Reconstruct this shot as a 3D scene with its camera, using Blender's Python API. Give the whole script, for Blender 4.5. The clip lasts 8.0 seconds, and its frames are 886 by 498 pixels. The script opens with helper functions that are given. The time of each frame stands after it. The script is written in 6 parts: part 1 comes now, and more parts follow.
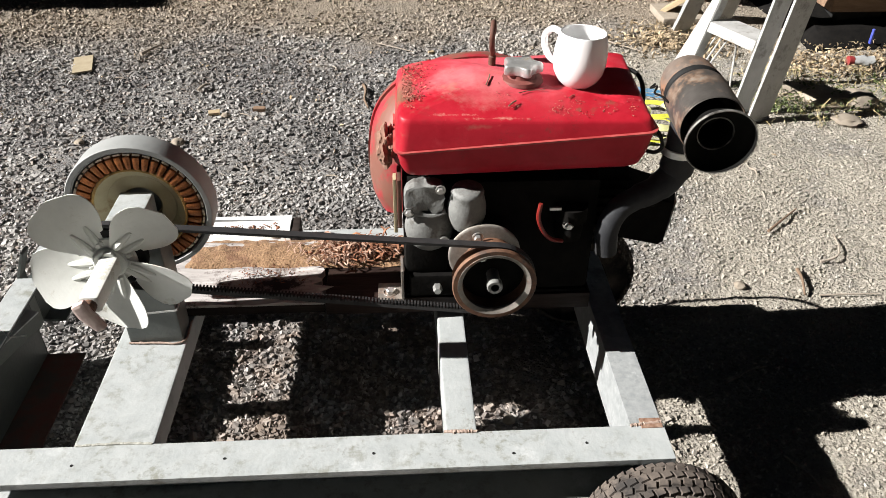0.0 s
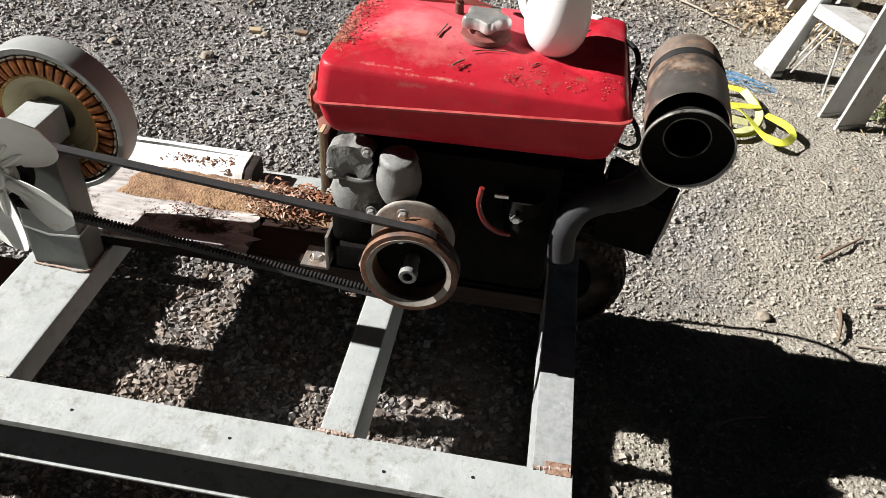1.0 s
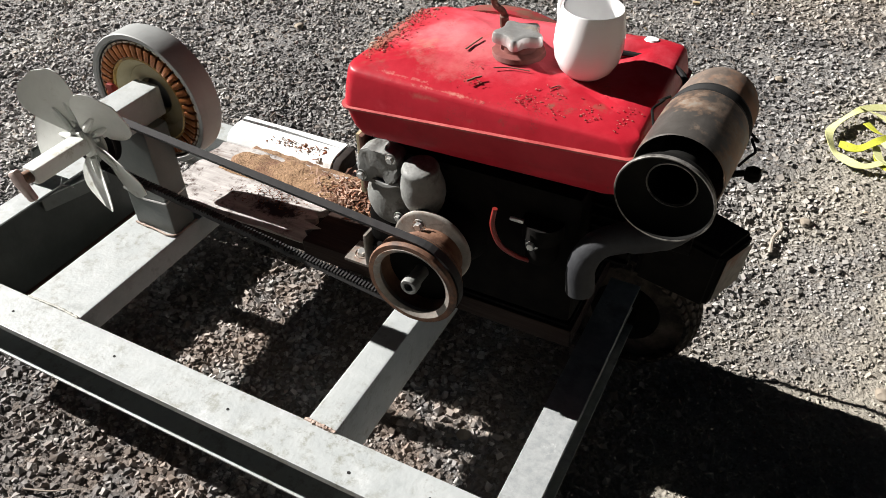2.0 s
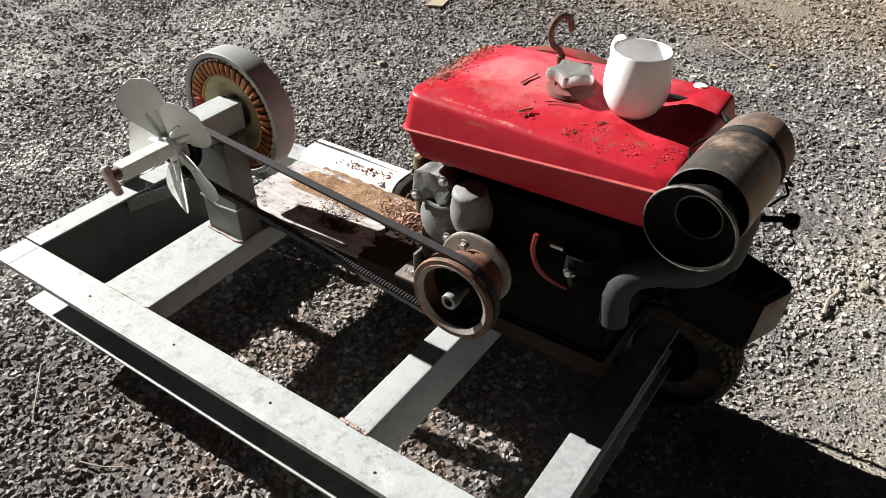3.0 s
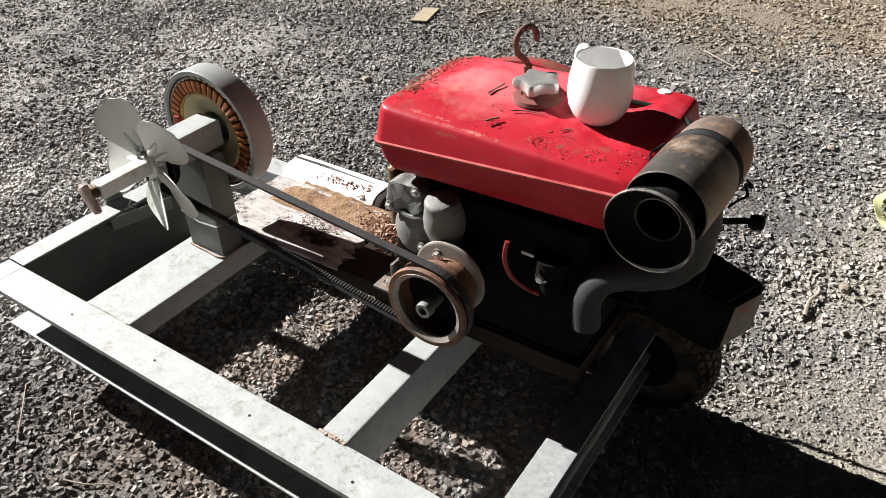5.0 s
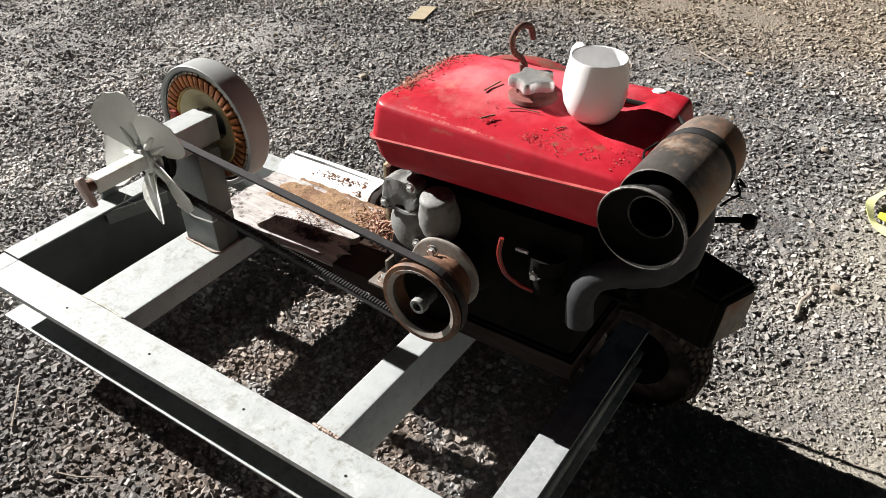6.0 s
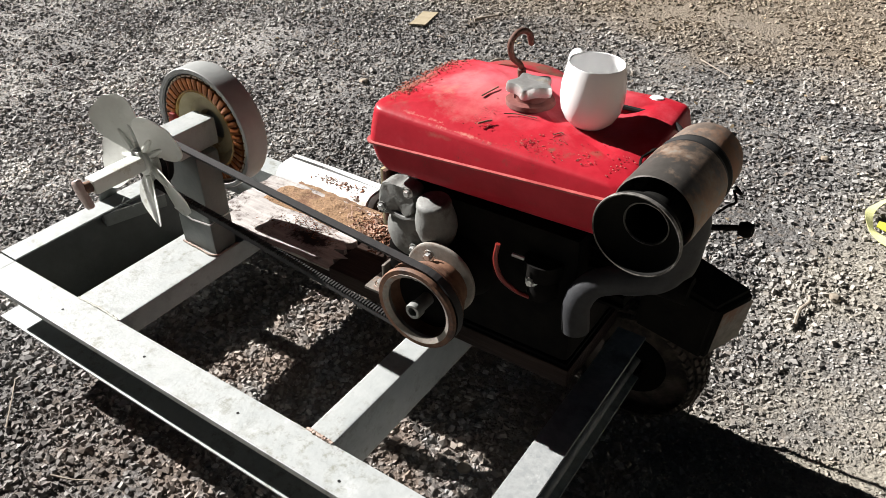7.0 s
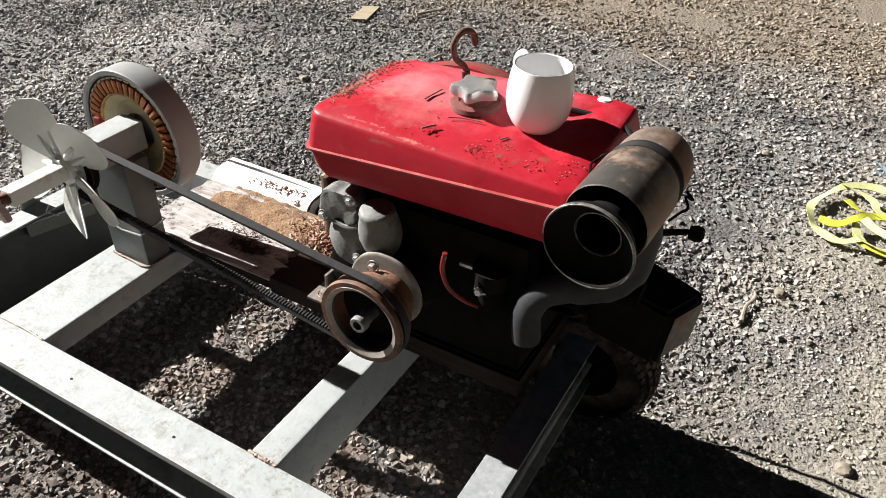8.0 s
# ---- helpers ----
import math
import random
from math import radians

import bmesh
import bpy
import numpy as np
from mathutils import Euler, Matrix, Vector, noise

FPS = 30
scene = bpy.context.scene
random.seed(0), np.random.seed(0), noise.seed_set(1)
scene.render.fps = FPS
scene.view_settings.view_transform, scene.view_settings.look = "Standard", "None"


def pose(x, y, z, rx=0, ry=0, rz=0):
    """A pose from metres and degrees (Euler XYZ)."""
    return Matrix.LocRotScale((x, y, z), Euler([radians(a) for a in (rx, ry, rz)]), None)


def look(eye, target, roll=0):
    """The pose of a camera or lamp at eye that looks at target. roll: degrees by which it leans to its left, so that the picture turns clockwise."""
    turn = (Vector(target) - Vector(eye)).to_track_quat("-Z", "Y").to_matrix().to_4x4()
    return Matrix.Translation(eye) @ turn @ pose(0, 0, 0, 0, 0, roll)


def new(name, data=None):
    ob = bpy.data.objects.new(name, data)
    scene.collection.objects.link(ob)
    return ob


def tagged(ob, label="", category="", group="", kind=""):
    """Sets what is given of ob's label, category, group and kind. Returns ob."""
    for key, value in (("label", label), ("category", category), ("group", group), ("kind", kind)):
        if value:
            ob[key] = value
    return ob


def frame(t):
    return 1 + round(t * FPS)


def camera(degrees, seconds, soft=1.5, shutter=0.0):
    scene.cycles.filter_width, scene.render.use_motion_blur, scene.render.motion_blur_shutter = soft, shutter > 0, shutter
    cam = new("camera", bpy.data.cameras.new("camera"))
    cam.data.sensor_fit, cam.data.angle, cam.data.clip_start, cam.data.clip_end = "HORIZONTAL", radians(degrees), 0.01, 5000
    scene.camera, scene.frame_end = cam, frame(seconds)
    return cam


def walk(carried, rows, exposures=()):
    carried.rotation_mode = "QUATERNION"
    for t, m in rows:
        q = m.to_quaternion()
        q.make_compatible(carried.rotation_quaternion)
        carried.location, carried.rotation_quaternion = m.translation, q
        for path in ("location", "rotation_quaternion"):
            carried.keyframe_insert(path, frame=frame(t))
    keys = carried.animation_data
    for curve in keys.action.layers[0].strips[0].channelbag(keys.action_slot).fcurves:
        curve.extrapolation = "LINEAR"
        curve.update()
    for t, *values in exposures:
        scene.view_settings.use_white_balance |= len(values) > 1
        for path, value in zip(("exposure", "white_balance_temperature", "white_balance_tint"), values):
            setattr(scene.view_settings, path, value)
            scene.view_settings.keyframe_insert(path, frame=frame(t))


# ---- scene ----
cam = camera(60.0, 8.0, soft=0.55)
PATH = [
    (0, (-0.048, -0.727, 1.027), (0.047, 0.905, -0.125), 0.4),
    (0.2, (0.037, -0.73, 1.022), (0.007, 0.885, -0.158), -0.9),
    (0.3, (0.062, -0.717, 1.028), (-0.054, 0.86, -0.196), -1.6),
    (0.4, (0.079, -0.709, 1.021), (-0.043, 0.875, -0.194), -1.3),
    (0.5, (0.107, -0.696, 1.028), (-0.059, 0.857, -0.222), -2.8),
    (0.6, (0.14, -0.672, 1.009), (-0.031, 0.869, -0.254), -1.3),
    (0.7, (0.151, -0.643, 1.0), (-0.006, 0.898, -0.265), -0.5),
    (0.8, (0.173, -0.614, 0.991), (-0.011, 0.929, -0.267), 0.8),
    (1, (0.195, -0.555, 0.971), (0.027, 0.981, -0.299), 4.5),
    (1.1, (0.225, -0.513, 0.946), (0.008, 1.01, -0.332), 5.0),
    (1.2, (0.228, -0.491, 0.966), (0.046, 1.011, -0.342), 6.0),
    (1.4, (0.265, -0.462, 0.975), (-0.031, 1.031, -0.323), 3.5),
    (1.5, (0.282, -0.447, 0.974), (-0.085, 1.042, -0.311), 2.5),
    (1.7, (0.33, -0.442, 0.981), (-0.178, 1.017, -0.29), 0.4),
    (1.8, (0.37, -0.435, 0.977), (-0.217, 0.992, -0.296), 0.6),
    (2, (0.443, -0.443, 0.992), (-0.28, 0.893, -0.308), -1.5),
    (2.2, (0.472, -0.433, 1.001), (-0.348, 0.841, -0.304), -3.6),
    (3.3, (0.515, -0.49, 0.993), (-0.413, 0.834, -0.184), -0.1),
    (3.5, (0.525, -0.482, 0.993), (-0.39, 0.847, -0.189), -0.6),
    (4, (0.537, -0.47, 0.994), (-0.396, 0.845, -0.189), -2.0),
    (4.5, (0.539, -0.469, 0.995), (-0.393, 0.856, -0.178), -2.1),
    (6, (0.545, -0.477, 0.996), (-0.373, 0.859, -0.176), -1.1),
    (6.5, (0.547, -0.473, 0.996), (-0.373, 0.867, -0.17), -0.7),
    (7, (0.549, -0.472, 0.994), (-0.375, 0.869, -0.166), -0.6),
    (7.5, (0.544, -0.471, 0.99), (-0.337, 0.881, -0.191), 1.3),
    (7.8, (0.521, -0.449, 0.984), (-0.271, 0.948, -0.208), 1.7),
    (8, (0.527, -0.433, 0.988), (-0.276, 0.972, -0.187), 1.0),
]
walk(cam, [(t, look(eye, target, roll)) for t, eye, target, roll in PATH], [(0, 1.35), (2.2, 1.35), (3.5, 1.45), (8, 1.45)])

# ---- world, sun and exposure ----
SUN_RUN, SUN_SIDE = 1.57, 0.08          # metres of shadow along x and y for a metre of height
sun_from = Vector((-SUN_RUN, -SUN_SIDE, 1.0)).normalized()
world = bpy.data.worlds.new("world")
scene.world = world
world.use_nodes = True
wn = world.node_tree.nodes
sky = wn.new("ShaderNodeTexSky")
sky.sky_type, sky.sun_disc = "NISHITA", False
sky.sun_elevation = math.asin(sun_from.z)
sky.sun_rotation = math.atan2(sun_from.x, sun_from.y)
wn["Background"].inputs["Strength"].default_value = 0.00095
world.node_tree.links.new(sky.outputs["Color"], wn["Background"].inputs["Color"])
sun = new("sun", bpy.data.lights.new("sun", "SUN"))
sun.data.energy, sun.data.angle, sun.data.color = 5.0, radians(0.5), (1.0, 0.962, 0.925)
sun.matrix_world = look(sun_from * 20, (0, 0, 0))


# ---- materials ----
def surface(name, low, high, scale=40.0, rough=0.6, metal=0.0, bump=0.0, bump_scale=None, spot=None, spot_scale=8.0,
            spot_amount=0.45, rough_spot=None, per_object=0.0, per_island=0.0, coat=0.0, stretch=None, spec=0.5):
    """A procedural surface: fine grain between low and high, larger stains of the colour spot, and a fine relief."""
    m = bpy.data.materials.new(name)
    m.use_nodes = True
    n, l = m.node_tree.nodes, m.node_tree.links
    b = n["Principled BSDF"]
    co = n.new("ShaderNodeTexCoord").outputs["Object"]
    if stretch:
        mp = n.new("ShaderNodeMapping")
        mp.inputs["Scale"].default_value = stretch
        l.new(co, mp.inputs["Vector"])
        co = mp.outputs["Vector"]
    fine = n.new("ShaderNodeTexNoise")
    fine.inputs["Scale"].default_value, fine.inputs["Detail"].default_value = scale, 6
    fine.inputs["Roughness"].default_value = 0.65
    l.new(co, fine.inputs["Vector"])
    ramp = n.new("ShaderNodeValToRGB")
    ramp.color_ramp.elements[0].position, ramp.color_ramp.elements[1].position = 0.3, 0.7
    ramp.color_ramp.elements[0].color, ramp.color_ramp.elements[1].color = (*low, 1), (*high, 1)
    l.new(fine.outputs["Fac"], ramp.inputs["Fac"])
    colour = ramp.outputs["Color"]
    rough_socket = None
    if spot:
        big = n.new("ShaderNodeTexNoise")
        big.inputs["Scale"].default_value, big.inputs["Detail"].default_value = spot_scale, 8
        big.inputs["Roughness"].default_value = 0.7
        l.new(co, big.inputs["Vector"])
        edge = n.new("ShaderNodeMapRange")
        edge.inputs["From Min"].default_value, edge.inputs["From Max"].default_value = 1 - spot_amount - 0.04, 1 - spot_amount + 0.07
        l.new(big.outputs["Fac"], edge.inputs["Value"])
        mix = n.new("ShaderNodeMix")
        mix.data_type = "RGBA"
        l.new(edge.outputs["Result"], mix.inputs["Factor"])
        l.new(colour, mix.inputs["A"])
        mix.inputs["B"].default_value = (*spot, 1)
        colour = mix.outputs["Result"]
        if rough_spot is not None:
            rr = n.new("ShaderNodeMapRange")
            rr.inputs["To Min"].default_value, rr.inputs["To Max"].default_value = rough, rough_spot
            l.new(edge.outputs["Result"], rr.inputs["Value"])
            rough_socket = rr.outputs["Result"]
    if per_object or per_island:
        rnd = n.new("ShaderNodeObjectInfo").outputs["Random"] if per_object else n.new("ShaderNodeNewGeometry").outputs["Random Per Island"]
        vary = n.new("ShaderNodeMapRange")
        amount = per_object or per_island
        vary.inputs["To Min"].default_value, vary.inputs["To Max"].default_value = 1 - amount, 1 + amount
        l.new(rnd, vary.inputs["Value"])
        hsv = n.new("ShaderNodeHueSaturation")
        l.new(vary.outputs["Result"], hsv.inputs["Value"])
        l.new(colour, hsv.inputs["Color"])
        colour = hsv.outputs["Color"]
    l.new(colour, b.inputs["Base Color"])
    b.inputs["Roughness"].default_value, b.inputs["Metallic"].default_value = rough, metal
    b.inputs["Specular IOR Level"].default_value = spec
    if rough_socket:
        l.new(rough_socket, b.inputs["Roughness"])
    if coat:
        b.inputs["Coat Weight"].default_value, b.inputs["Coat Roughness"].default_value = coat, 0.15
    if bump:
        relief = n.new("ShaderNodeTexNoise")
        relief.inputs["Scale"].default_value, relief.inputs["Detail"].default_value = bump_scale or scale * 2, 5
        l.new(co, relief.inputs["Vector"])
        bm_node = n.new("ShaderNodeBump")
        bm_node.inputs["Strength"].default_value, bm_node.inputs["Distance"].default_value = 0.8, bump
        l.new(relief.outputs["Fac"], bm_node.inputs["Height"])
        l.new(bm_node.outputs["Normal"], b.inputs["Normal"])
    return m


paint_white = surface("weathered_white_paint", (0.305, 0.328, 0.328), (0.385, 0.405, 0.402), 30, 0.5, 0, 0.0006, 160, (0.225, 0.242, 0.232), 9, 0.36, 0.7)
galvanised = surface("galvanised_steel", (0.275, 0.295, 0.301), (0.432, 0.451, 0.451), 70, 0.42, 0.25, 0.0004, 200, (0.223, 0.235, 0.229), 16, 0.4, 0.6)
# Darker copy of the rail paint; the web's shade is in the colour.
rail_shade = surface("shade_dark_paint", (0.036, 0.042, 0.040), (0.058, 0.066, 0.062), 25, 0.5, 0, 0.0005, 150, (0.06, 0.062, 0.058), 10, 0.36)
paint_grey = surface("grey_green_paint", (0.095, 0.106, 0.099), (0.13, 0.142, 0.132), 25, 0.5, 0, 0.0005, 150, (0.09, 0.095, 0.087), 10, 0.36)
fan_paint = surface("chalky_fan_paint", (0.60, 0.615, 0.58), (0.70, 0.715, 0.68), 30, 0.4, 0, 0.0004, 130, (0.50, 0.495, 0.42), 22, 0.34)
red_oxide = surface("red_oxide_primer", (0.065, 0.020, 0.013), (0.11, 0.034, 0.021), 14, 0.85, 0, 0.0006, 90, (0.05, 0.035, 0.028), 7, 0.5)
pulley_rust = surface("brown_pulley_rust", (0.10, 0.046, 0.027), (0.23, 0.12, 0.07), 55, 0.7, 0.25, 0.0008, 120, (0.07, 0.045, 0.035), 18, 0.45)
dirt_crust = surface("dry_brown_dirt", (0.13, 0.065, 0.045), (0.25, 0.14, 0.10), 90, 0.95, 0, 0.002, 150)
rust = surface("rusty_steel", (0.16, 0.07, 0.035), (0.34, 0.17, 0.09), 55, 0.75, 0.25, 0.0008, 120, (0.10, 0.07, 0.055), 18, 0.45)
rust_weld = surface("rusty_weld", (0.15, 0.065, 0.036), (0.32, 0.22, 0.16), 140, 0.8, 0.1, 0.0015, 260)
stained_weld = surface("rust_stained_weld", (0.26, 0.17, 0.13), (0.40, 0.32, 0.27), 140, 0.7, 0, 0.0012, 260)
weld_bead = surface("painted_weld", (0.262, 0.262, 0.223), (0.405, 0.405, 0.360), 220, 0.6, 0, 0.0015, 300)
tank_red = surface("faded_red_enamel", (0.32, 0.009, 0.019), (0.41, 0.018, 0.032), 28, 0.42, 0, 0.0004, 90, (0.30, 0.014, 0.022), 11, 0.36, 0.6, spec=0.2)


def add_dust(m, colour, scale, amount, where=4.0):
    """Adds a gritty film of dirt, thicker in some places, to a surface."""
    n, l = m.node_tree.nodes, m.node_tree.links
    b = n["Principled BSDF"]
    old = b.inputs["Base Color"].links[0].from_socket
    co = n.new("ShaderNodeTexCoord").outputs["Object"]
    parts = []
    for sc, lo, hi in ((scale, 0.5, 0.62), (where, 1 - amount, 1.12 - amount)):
        t = n.new("ShaderNodeTexNoise")
        t.inputs["Scale"].default_value, t.inputs["Detail"].default_value, t.inputs["Roughness"].default_value = sc, 9, 0.72
        l.new(co, t.inputs["Vector"])
        r = n.new("ShaderNodeMapRange")
        r.inputs["From Min"].default_value, r.inputs["From Max"].default_value = lo, hi
        l.new(t.outputs["Fac"], r.inputs["Value"])
        parts.append(r.outputs["Result"])
    both = n.new("ShaderNodeMath")
    both.operation = "MULTIPLY"
    l.new(parts[0], both.inputs[0]), l.new(parts[1], both.inputs[1])
    x = n.new("ShaderNodeMix")
    x.data_type = "RGBA"
    l.new(both.outputs[0], x.inputs["Factor"]), l.new(old, x.inputs["A"])
    x.inputs["B"].default_value = (*colour, 1)
    l.new(x.outputs["Result"], b.inputs["Base Color"])


def add_patch(m, colour, centre, reach, scale, cover=0.5, soft=0.12):
    """A patch of dirt, wear or put-in shade round a place of the thing, broken up by noise."""
    n, l = m.node_tree.nodes, m.node_tree.links
    b = n["Principled BSDF"]
    old = b.inputs["Base Color"].links[0].from_socket
    co = n.new("ShaderNodeTexCoord").outputs["Object"]
    mp = n.new("ShaderNodeMapping")
    mp.vector_type = "TEXTURE"
    mp.inputs["Location"].default_value, mp.inputs["Scale"].default_value = centre, reach
    l.new(co, mp.inputs["Vector"])
    size = n.new("ShaderNodeVectorMath")
    size.operation = "LENGTH"
    l.new(mp.outputs["Vector"], size.inputs[0])
    t = n.new("ShaderNodeTexNoise")
    t.inputs["Scale"].default_value, t.inputs["Detail"].default_value, t.inputs["Roughness"].default_value = scale, 9, 0.7
    l.new(co, t.inputs["Vector"])
    fall = n.new("ShaderNodeMapRange")
    fall.inputs["To Min"].default_value, fall.inputs["To Max"].default_value = cover, cover - 0.62
    l.new(size.outputs["Value"], fall.inputs["Value"])
    add = n.new("ShaderNodeMath")
    l.new(t.outputs["Fac"], add.inputs[0]), l.new(fall.outputs["Result"], add.inputs[1])
    r = n.new("ShaderNodeMapRange")
    r.inputs["From Min"].default_value, r.inputs["From Max"].default_value = 0.62, 0.62 + soft
    l.new(add.outputs[0], r.inputs["Value"])
    x = n.new("ShaderNodeMix")
    x.data_type = "RGBA"
    l.new(r.outputs["Result"], x.inputs["Factor"]), l.new(old, x.inputs["A"])
    x.inputs["B"].default_value = (*colour, 1)
    l.new(x.outputs["Result"], b.inputs["Base Color"])


add_dust(tank_red, (0.26, 0.07, 0.05), 110, 0.43, 9)
# worn pale front edge, dusty top round the filler, brown crust at the left end and along the front
add_patch(tank_red, (0.50, 0.20, 0.16), (-0.04, -0.088, 0.327), (0.22, 0.011, 0.012), 90, 0.27, 0.22)
add_patch(tank_red, (0.47, 0.15, 0.14), (-0.05, -0.045, 0.34), (0.17, 0.08, 0.05), 22, 0.32, 0.4)
add_patch(tank_red, (0.24, 0.012, 0.024), (0.06, -0.06, 0.335), (0.10, 0.045, 0.04), 20, 0.14, 0.25)
add_patch(tank_red, (0.25, 0.05, 0.04), (0.0, -0.098, 0.305), (0.22, 0.02, 0.024), 40, 0.14, 0.25)
add_patch(tank_red, (0.42, 0.19, 0.15), (-0.12, -0.083, 0.327), (0.05, 0.008, 0.010), 90, 0.36, 0.1)
add_patch(tank_red, (0.30, 0.15, 0.12), (-0.03, 0.01, 0.345), (0.13, 0.08, 0.06), 26, 0.38, 0.4)
add_patch(tank_red, (0.17, 0.085, 0.055), (-0.166, 0.0, 0.325), (0.032, 0.10, 0.05), 80, 0.48, 0.14)
add_patch(tank_red, (0.17, 0.075, 0.05), (0.085, -0.072, 0.335), (0.09, 0.035, 0.04), 90, 0.28, 0.2)
add_patch(tank_red, (0.15, 0.05, 0.036), (0.05, -0.092, 0.308), (0.14, 0.02, 0.025), 70, 0.26, 0.22)
add_patch(tank_red, (0.10, 0.045, 0.035), (0.0, 0.005, 0.35), (0.040, 0.038, 0.04), 90, 0.34, 0.2)
# Pinker top: dust, with some sun and sky sheen put into the colour.
add_patch(tank_red, (0.55, 0.095, 0.118), (0.0, 0.045, 0.35), (0.27, 0.13, 0.13), 13, 0.62, 0.4)
add_patch(tank_red, (0.60, 0.21, 0.21), (-0.06, 0.0, 0.350), (0.19, 0.10, 0.06), 24, 0.40, 0.5)
add_patch(tank_red, (0.30, 0.10, 0.075), (-0.06, -0.092, 0.318), (0.13, 0.02, 0.016), 24, 0.26, 0.25)
add_patch(tank_red, (0.34, 0.17, 0.13), (-0.10, -0.02, 0.345), (0.08, 0.09, 0.03), 45, 0.26, 0.3)
# brown dust that has settled in blotches on the top, and scuffs along the front edge
add_patch(tank_red, (0.27, 0.10, 0.075), (-0.04, 0.03, 0.35), (0.24, 0.12, 0.12), 34, 0.17, 0.3)
add_patch(tank_red, (0.20, 0.08, 0.055), (0.13, -0.05, 0.33), (0.09, 0.05, 0.05), 60, 0.20, 0.25)
add_patch(tank_red, (0.55, 0.24, 0.20), (-0.10, -0.082, 0.33), (0.09, 0.014, 0.014), 50, 0.28, 0.2)
add_dust(tank_red, (0.10, 0.035, 0.028), 420, 0.46, 20)
add_dust(paint_white, (0.22, 0.228, 0.20), 45, 0.55, 6)
add_dust(paint_white, (0.16, 0.14, 0.11), 160, 0.43, 14)
add_dust(paint_white, (0.50, 0.52, 0.52), 24, 0.46, 5)
add_dust(fan_paint, (0.30, 0.275, 0.20), 60, 0.46, 12)
add_dust(galvanised, (0.50, 0.52, 0.52), 130, 0.5, 18)
seam_red = surface("worn_red_edge", (0.28, 0.022, 0.026), (0.38, 0.085, 0.075), 60, 0.55, 0, 0.0004, 120, (0.262, 0.026, 0.026), 26, 0.45)
shroud_red = surface("dented_red_shroud", (0.24, 0.012, 0.020), (0.36, 0.030, 0.042), 40, 0.5, 0, 0.0006, 90, (0.17, 0.07, 0.05), 16, 0.53)
neck_dirt = surface("oily_dirt", (0.11, 0.022, 0.020), (0.20, 0.062, 0.048), 60, 0.7, 0, 0.0008, 120)
grime_red = surface("dirty_red_shroud", (0.184, 0.020, 0.020), (0.275, 0.033, 0.033), 40, 0.6, 0, 0.0006, 90, (0.144, 0.078, 0.053), 14, 0.5)
alloy = surface("dull_cast_alloy", (0.135, 0.14, 0.134), (0.215, 0.22, 0.21), 60, 0.65, 0.1, 0.0008, 220, (0.09, 0.085, 0.075), 24, 0.44)
steel = surface("bright_worn_steel", (0.55, 0.55, 0.53), (0.75, 0.75, 0.73), 90, 0.35, 0.8, 0.0003, 200)
chrome = surface("pitted_chrome", (0.34, 0.34, 0.33), (0.50, 0.50, 0.49), 60, 0.30, 0.6, 0.0006, 90, (0.34, 0.30, 0.24), 40, 0.40, 0.6)
pulley_steel = surface("dusty_pulley_steel", (0.16, 0.145, 0.13), (0.32, 0.29, 0.255), 70, 0.5, 0.4, 0.0004, 160, (0.24, 0.12, 0.07), 16, 0.45)
black_oily = surface("oily_black_casting", (0.005, 0.005, 0.005), (0.011, 0.010, 0.009), 40, 0.85, 0, 0.001, 120, spec=0.06)
black_paint = surface("matt_black_paint", (0.008, 0.008, 0.008), (0.015, 0.015, 0.015), 40, 0.7, 0, 0.0003, 120, spec=0.2)
filter_shell = surface("sooty_filter_shell", (0.05, 0.045, 0.04), (0.10, 0.092, 0.085), 24, 0.42, 0.35, 0.0004, 120, (0.24, 0.135, 0.078), 10, 0.49, 0.7)
add_dust(filter_shell, (0.20, 0.17, 0.14), 40, 0.55, 10)
filter_cap = surface("rusty_filter_cap", (0.085, 0.066, 0.054), (0.17, 0.135, 0.112), 30, 0.6, 0.2, 0.0008, 110, (0.235, 0.125, 0.075), 16, 0.46, 0.8)
add_dust(filter_cap, (0.22, 0.16, 0.12), 50, 0.52, 14)
rubber = surface("belt_rubber", (0.013, 0.013, 0.014), (0.028, 0.027, 0.027), 80, 0.6, 0, 0.0003, 200)
tyre_rubber = surface("dusty_tyre_rubber", (0.055, 0.046, 0.040), (0.14, 0.118, 0.100), 50, 0.9, 0, 0.0006, 160, (0.035, 0.032, 0.03), 14, 0.45, spec=0.2)
rotor_grey = surface("rotor_grey_plastic", (0.24, 0.25, 0.245), (0.29, 0.30, 0.294), 30, 0.5, 0, 0.0002, 120, (0.235, 0.235, 0.223), 7, 0.35)
cream = surface("cream_plastic", (0.34, 0.29, 0.17), (0.44, 0.385, 0.25), 30, 0.5, 0, 0.0002, 90, (0.24, 0.16, 0.07), 18, 0.40)
lacquer = surface("amber_lacquer", (0.30, 0.17, 0.04), (0.55, 0.36, 0.12), 90, 0.3, 0.2, 0.0008, 200, (0.16, 0.07, 0.02), 30, 0.42)
handle_pink = surface("pinkish_bare_casting", (0.42, 0.32, 0.29), (0.58, 0.48, 0.44), 60, 0.5, 0.1, 0.0008, 160, (0.22, 0.13, 0.10), 40, 0.36)
plate_grey = surface("dull_shaded_aluminium", (0.30, 0.31, 0.31), (0.42, 0.43, 0.425), 18, 0.5, 0.15, 0.0004, 120, (0.19, 0.19, 0.18), 9, 0.42)
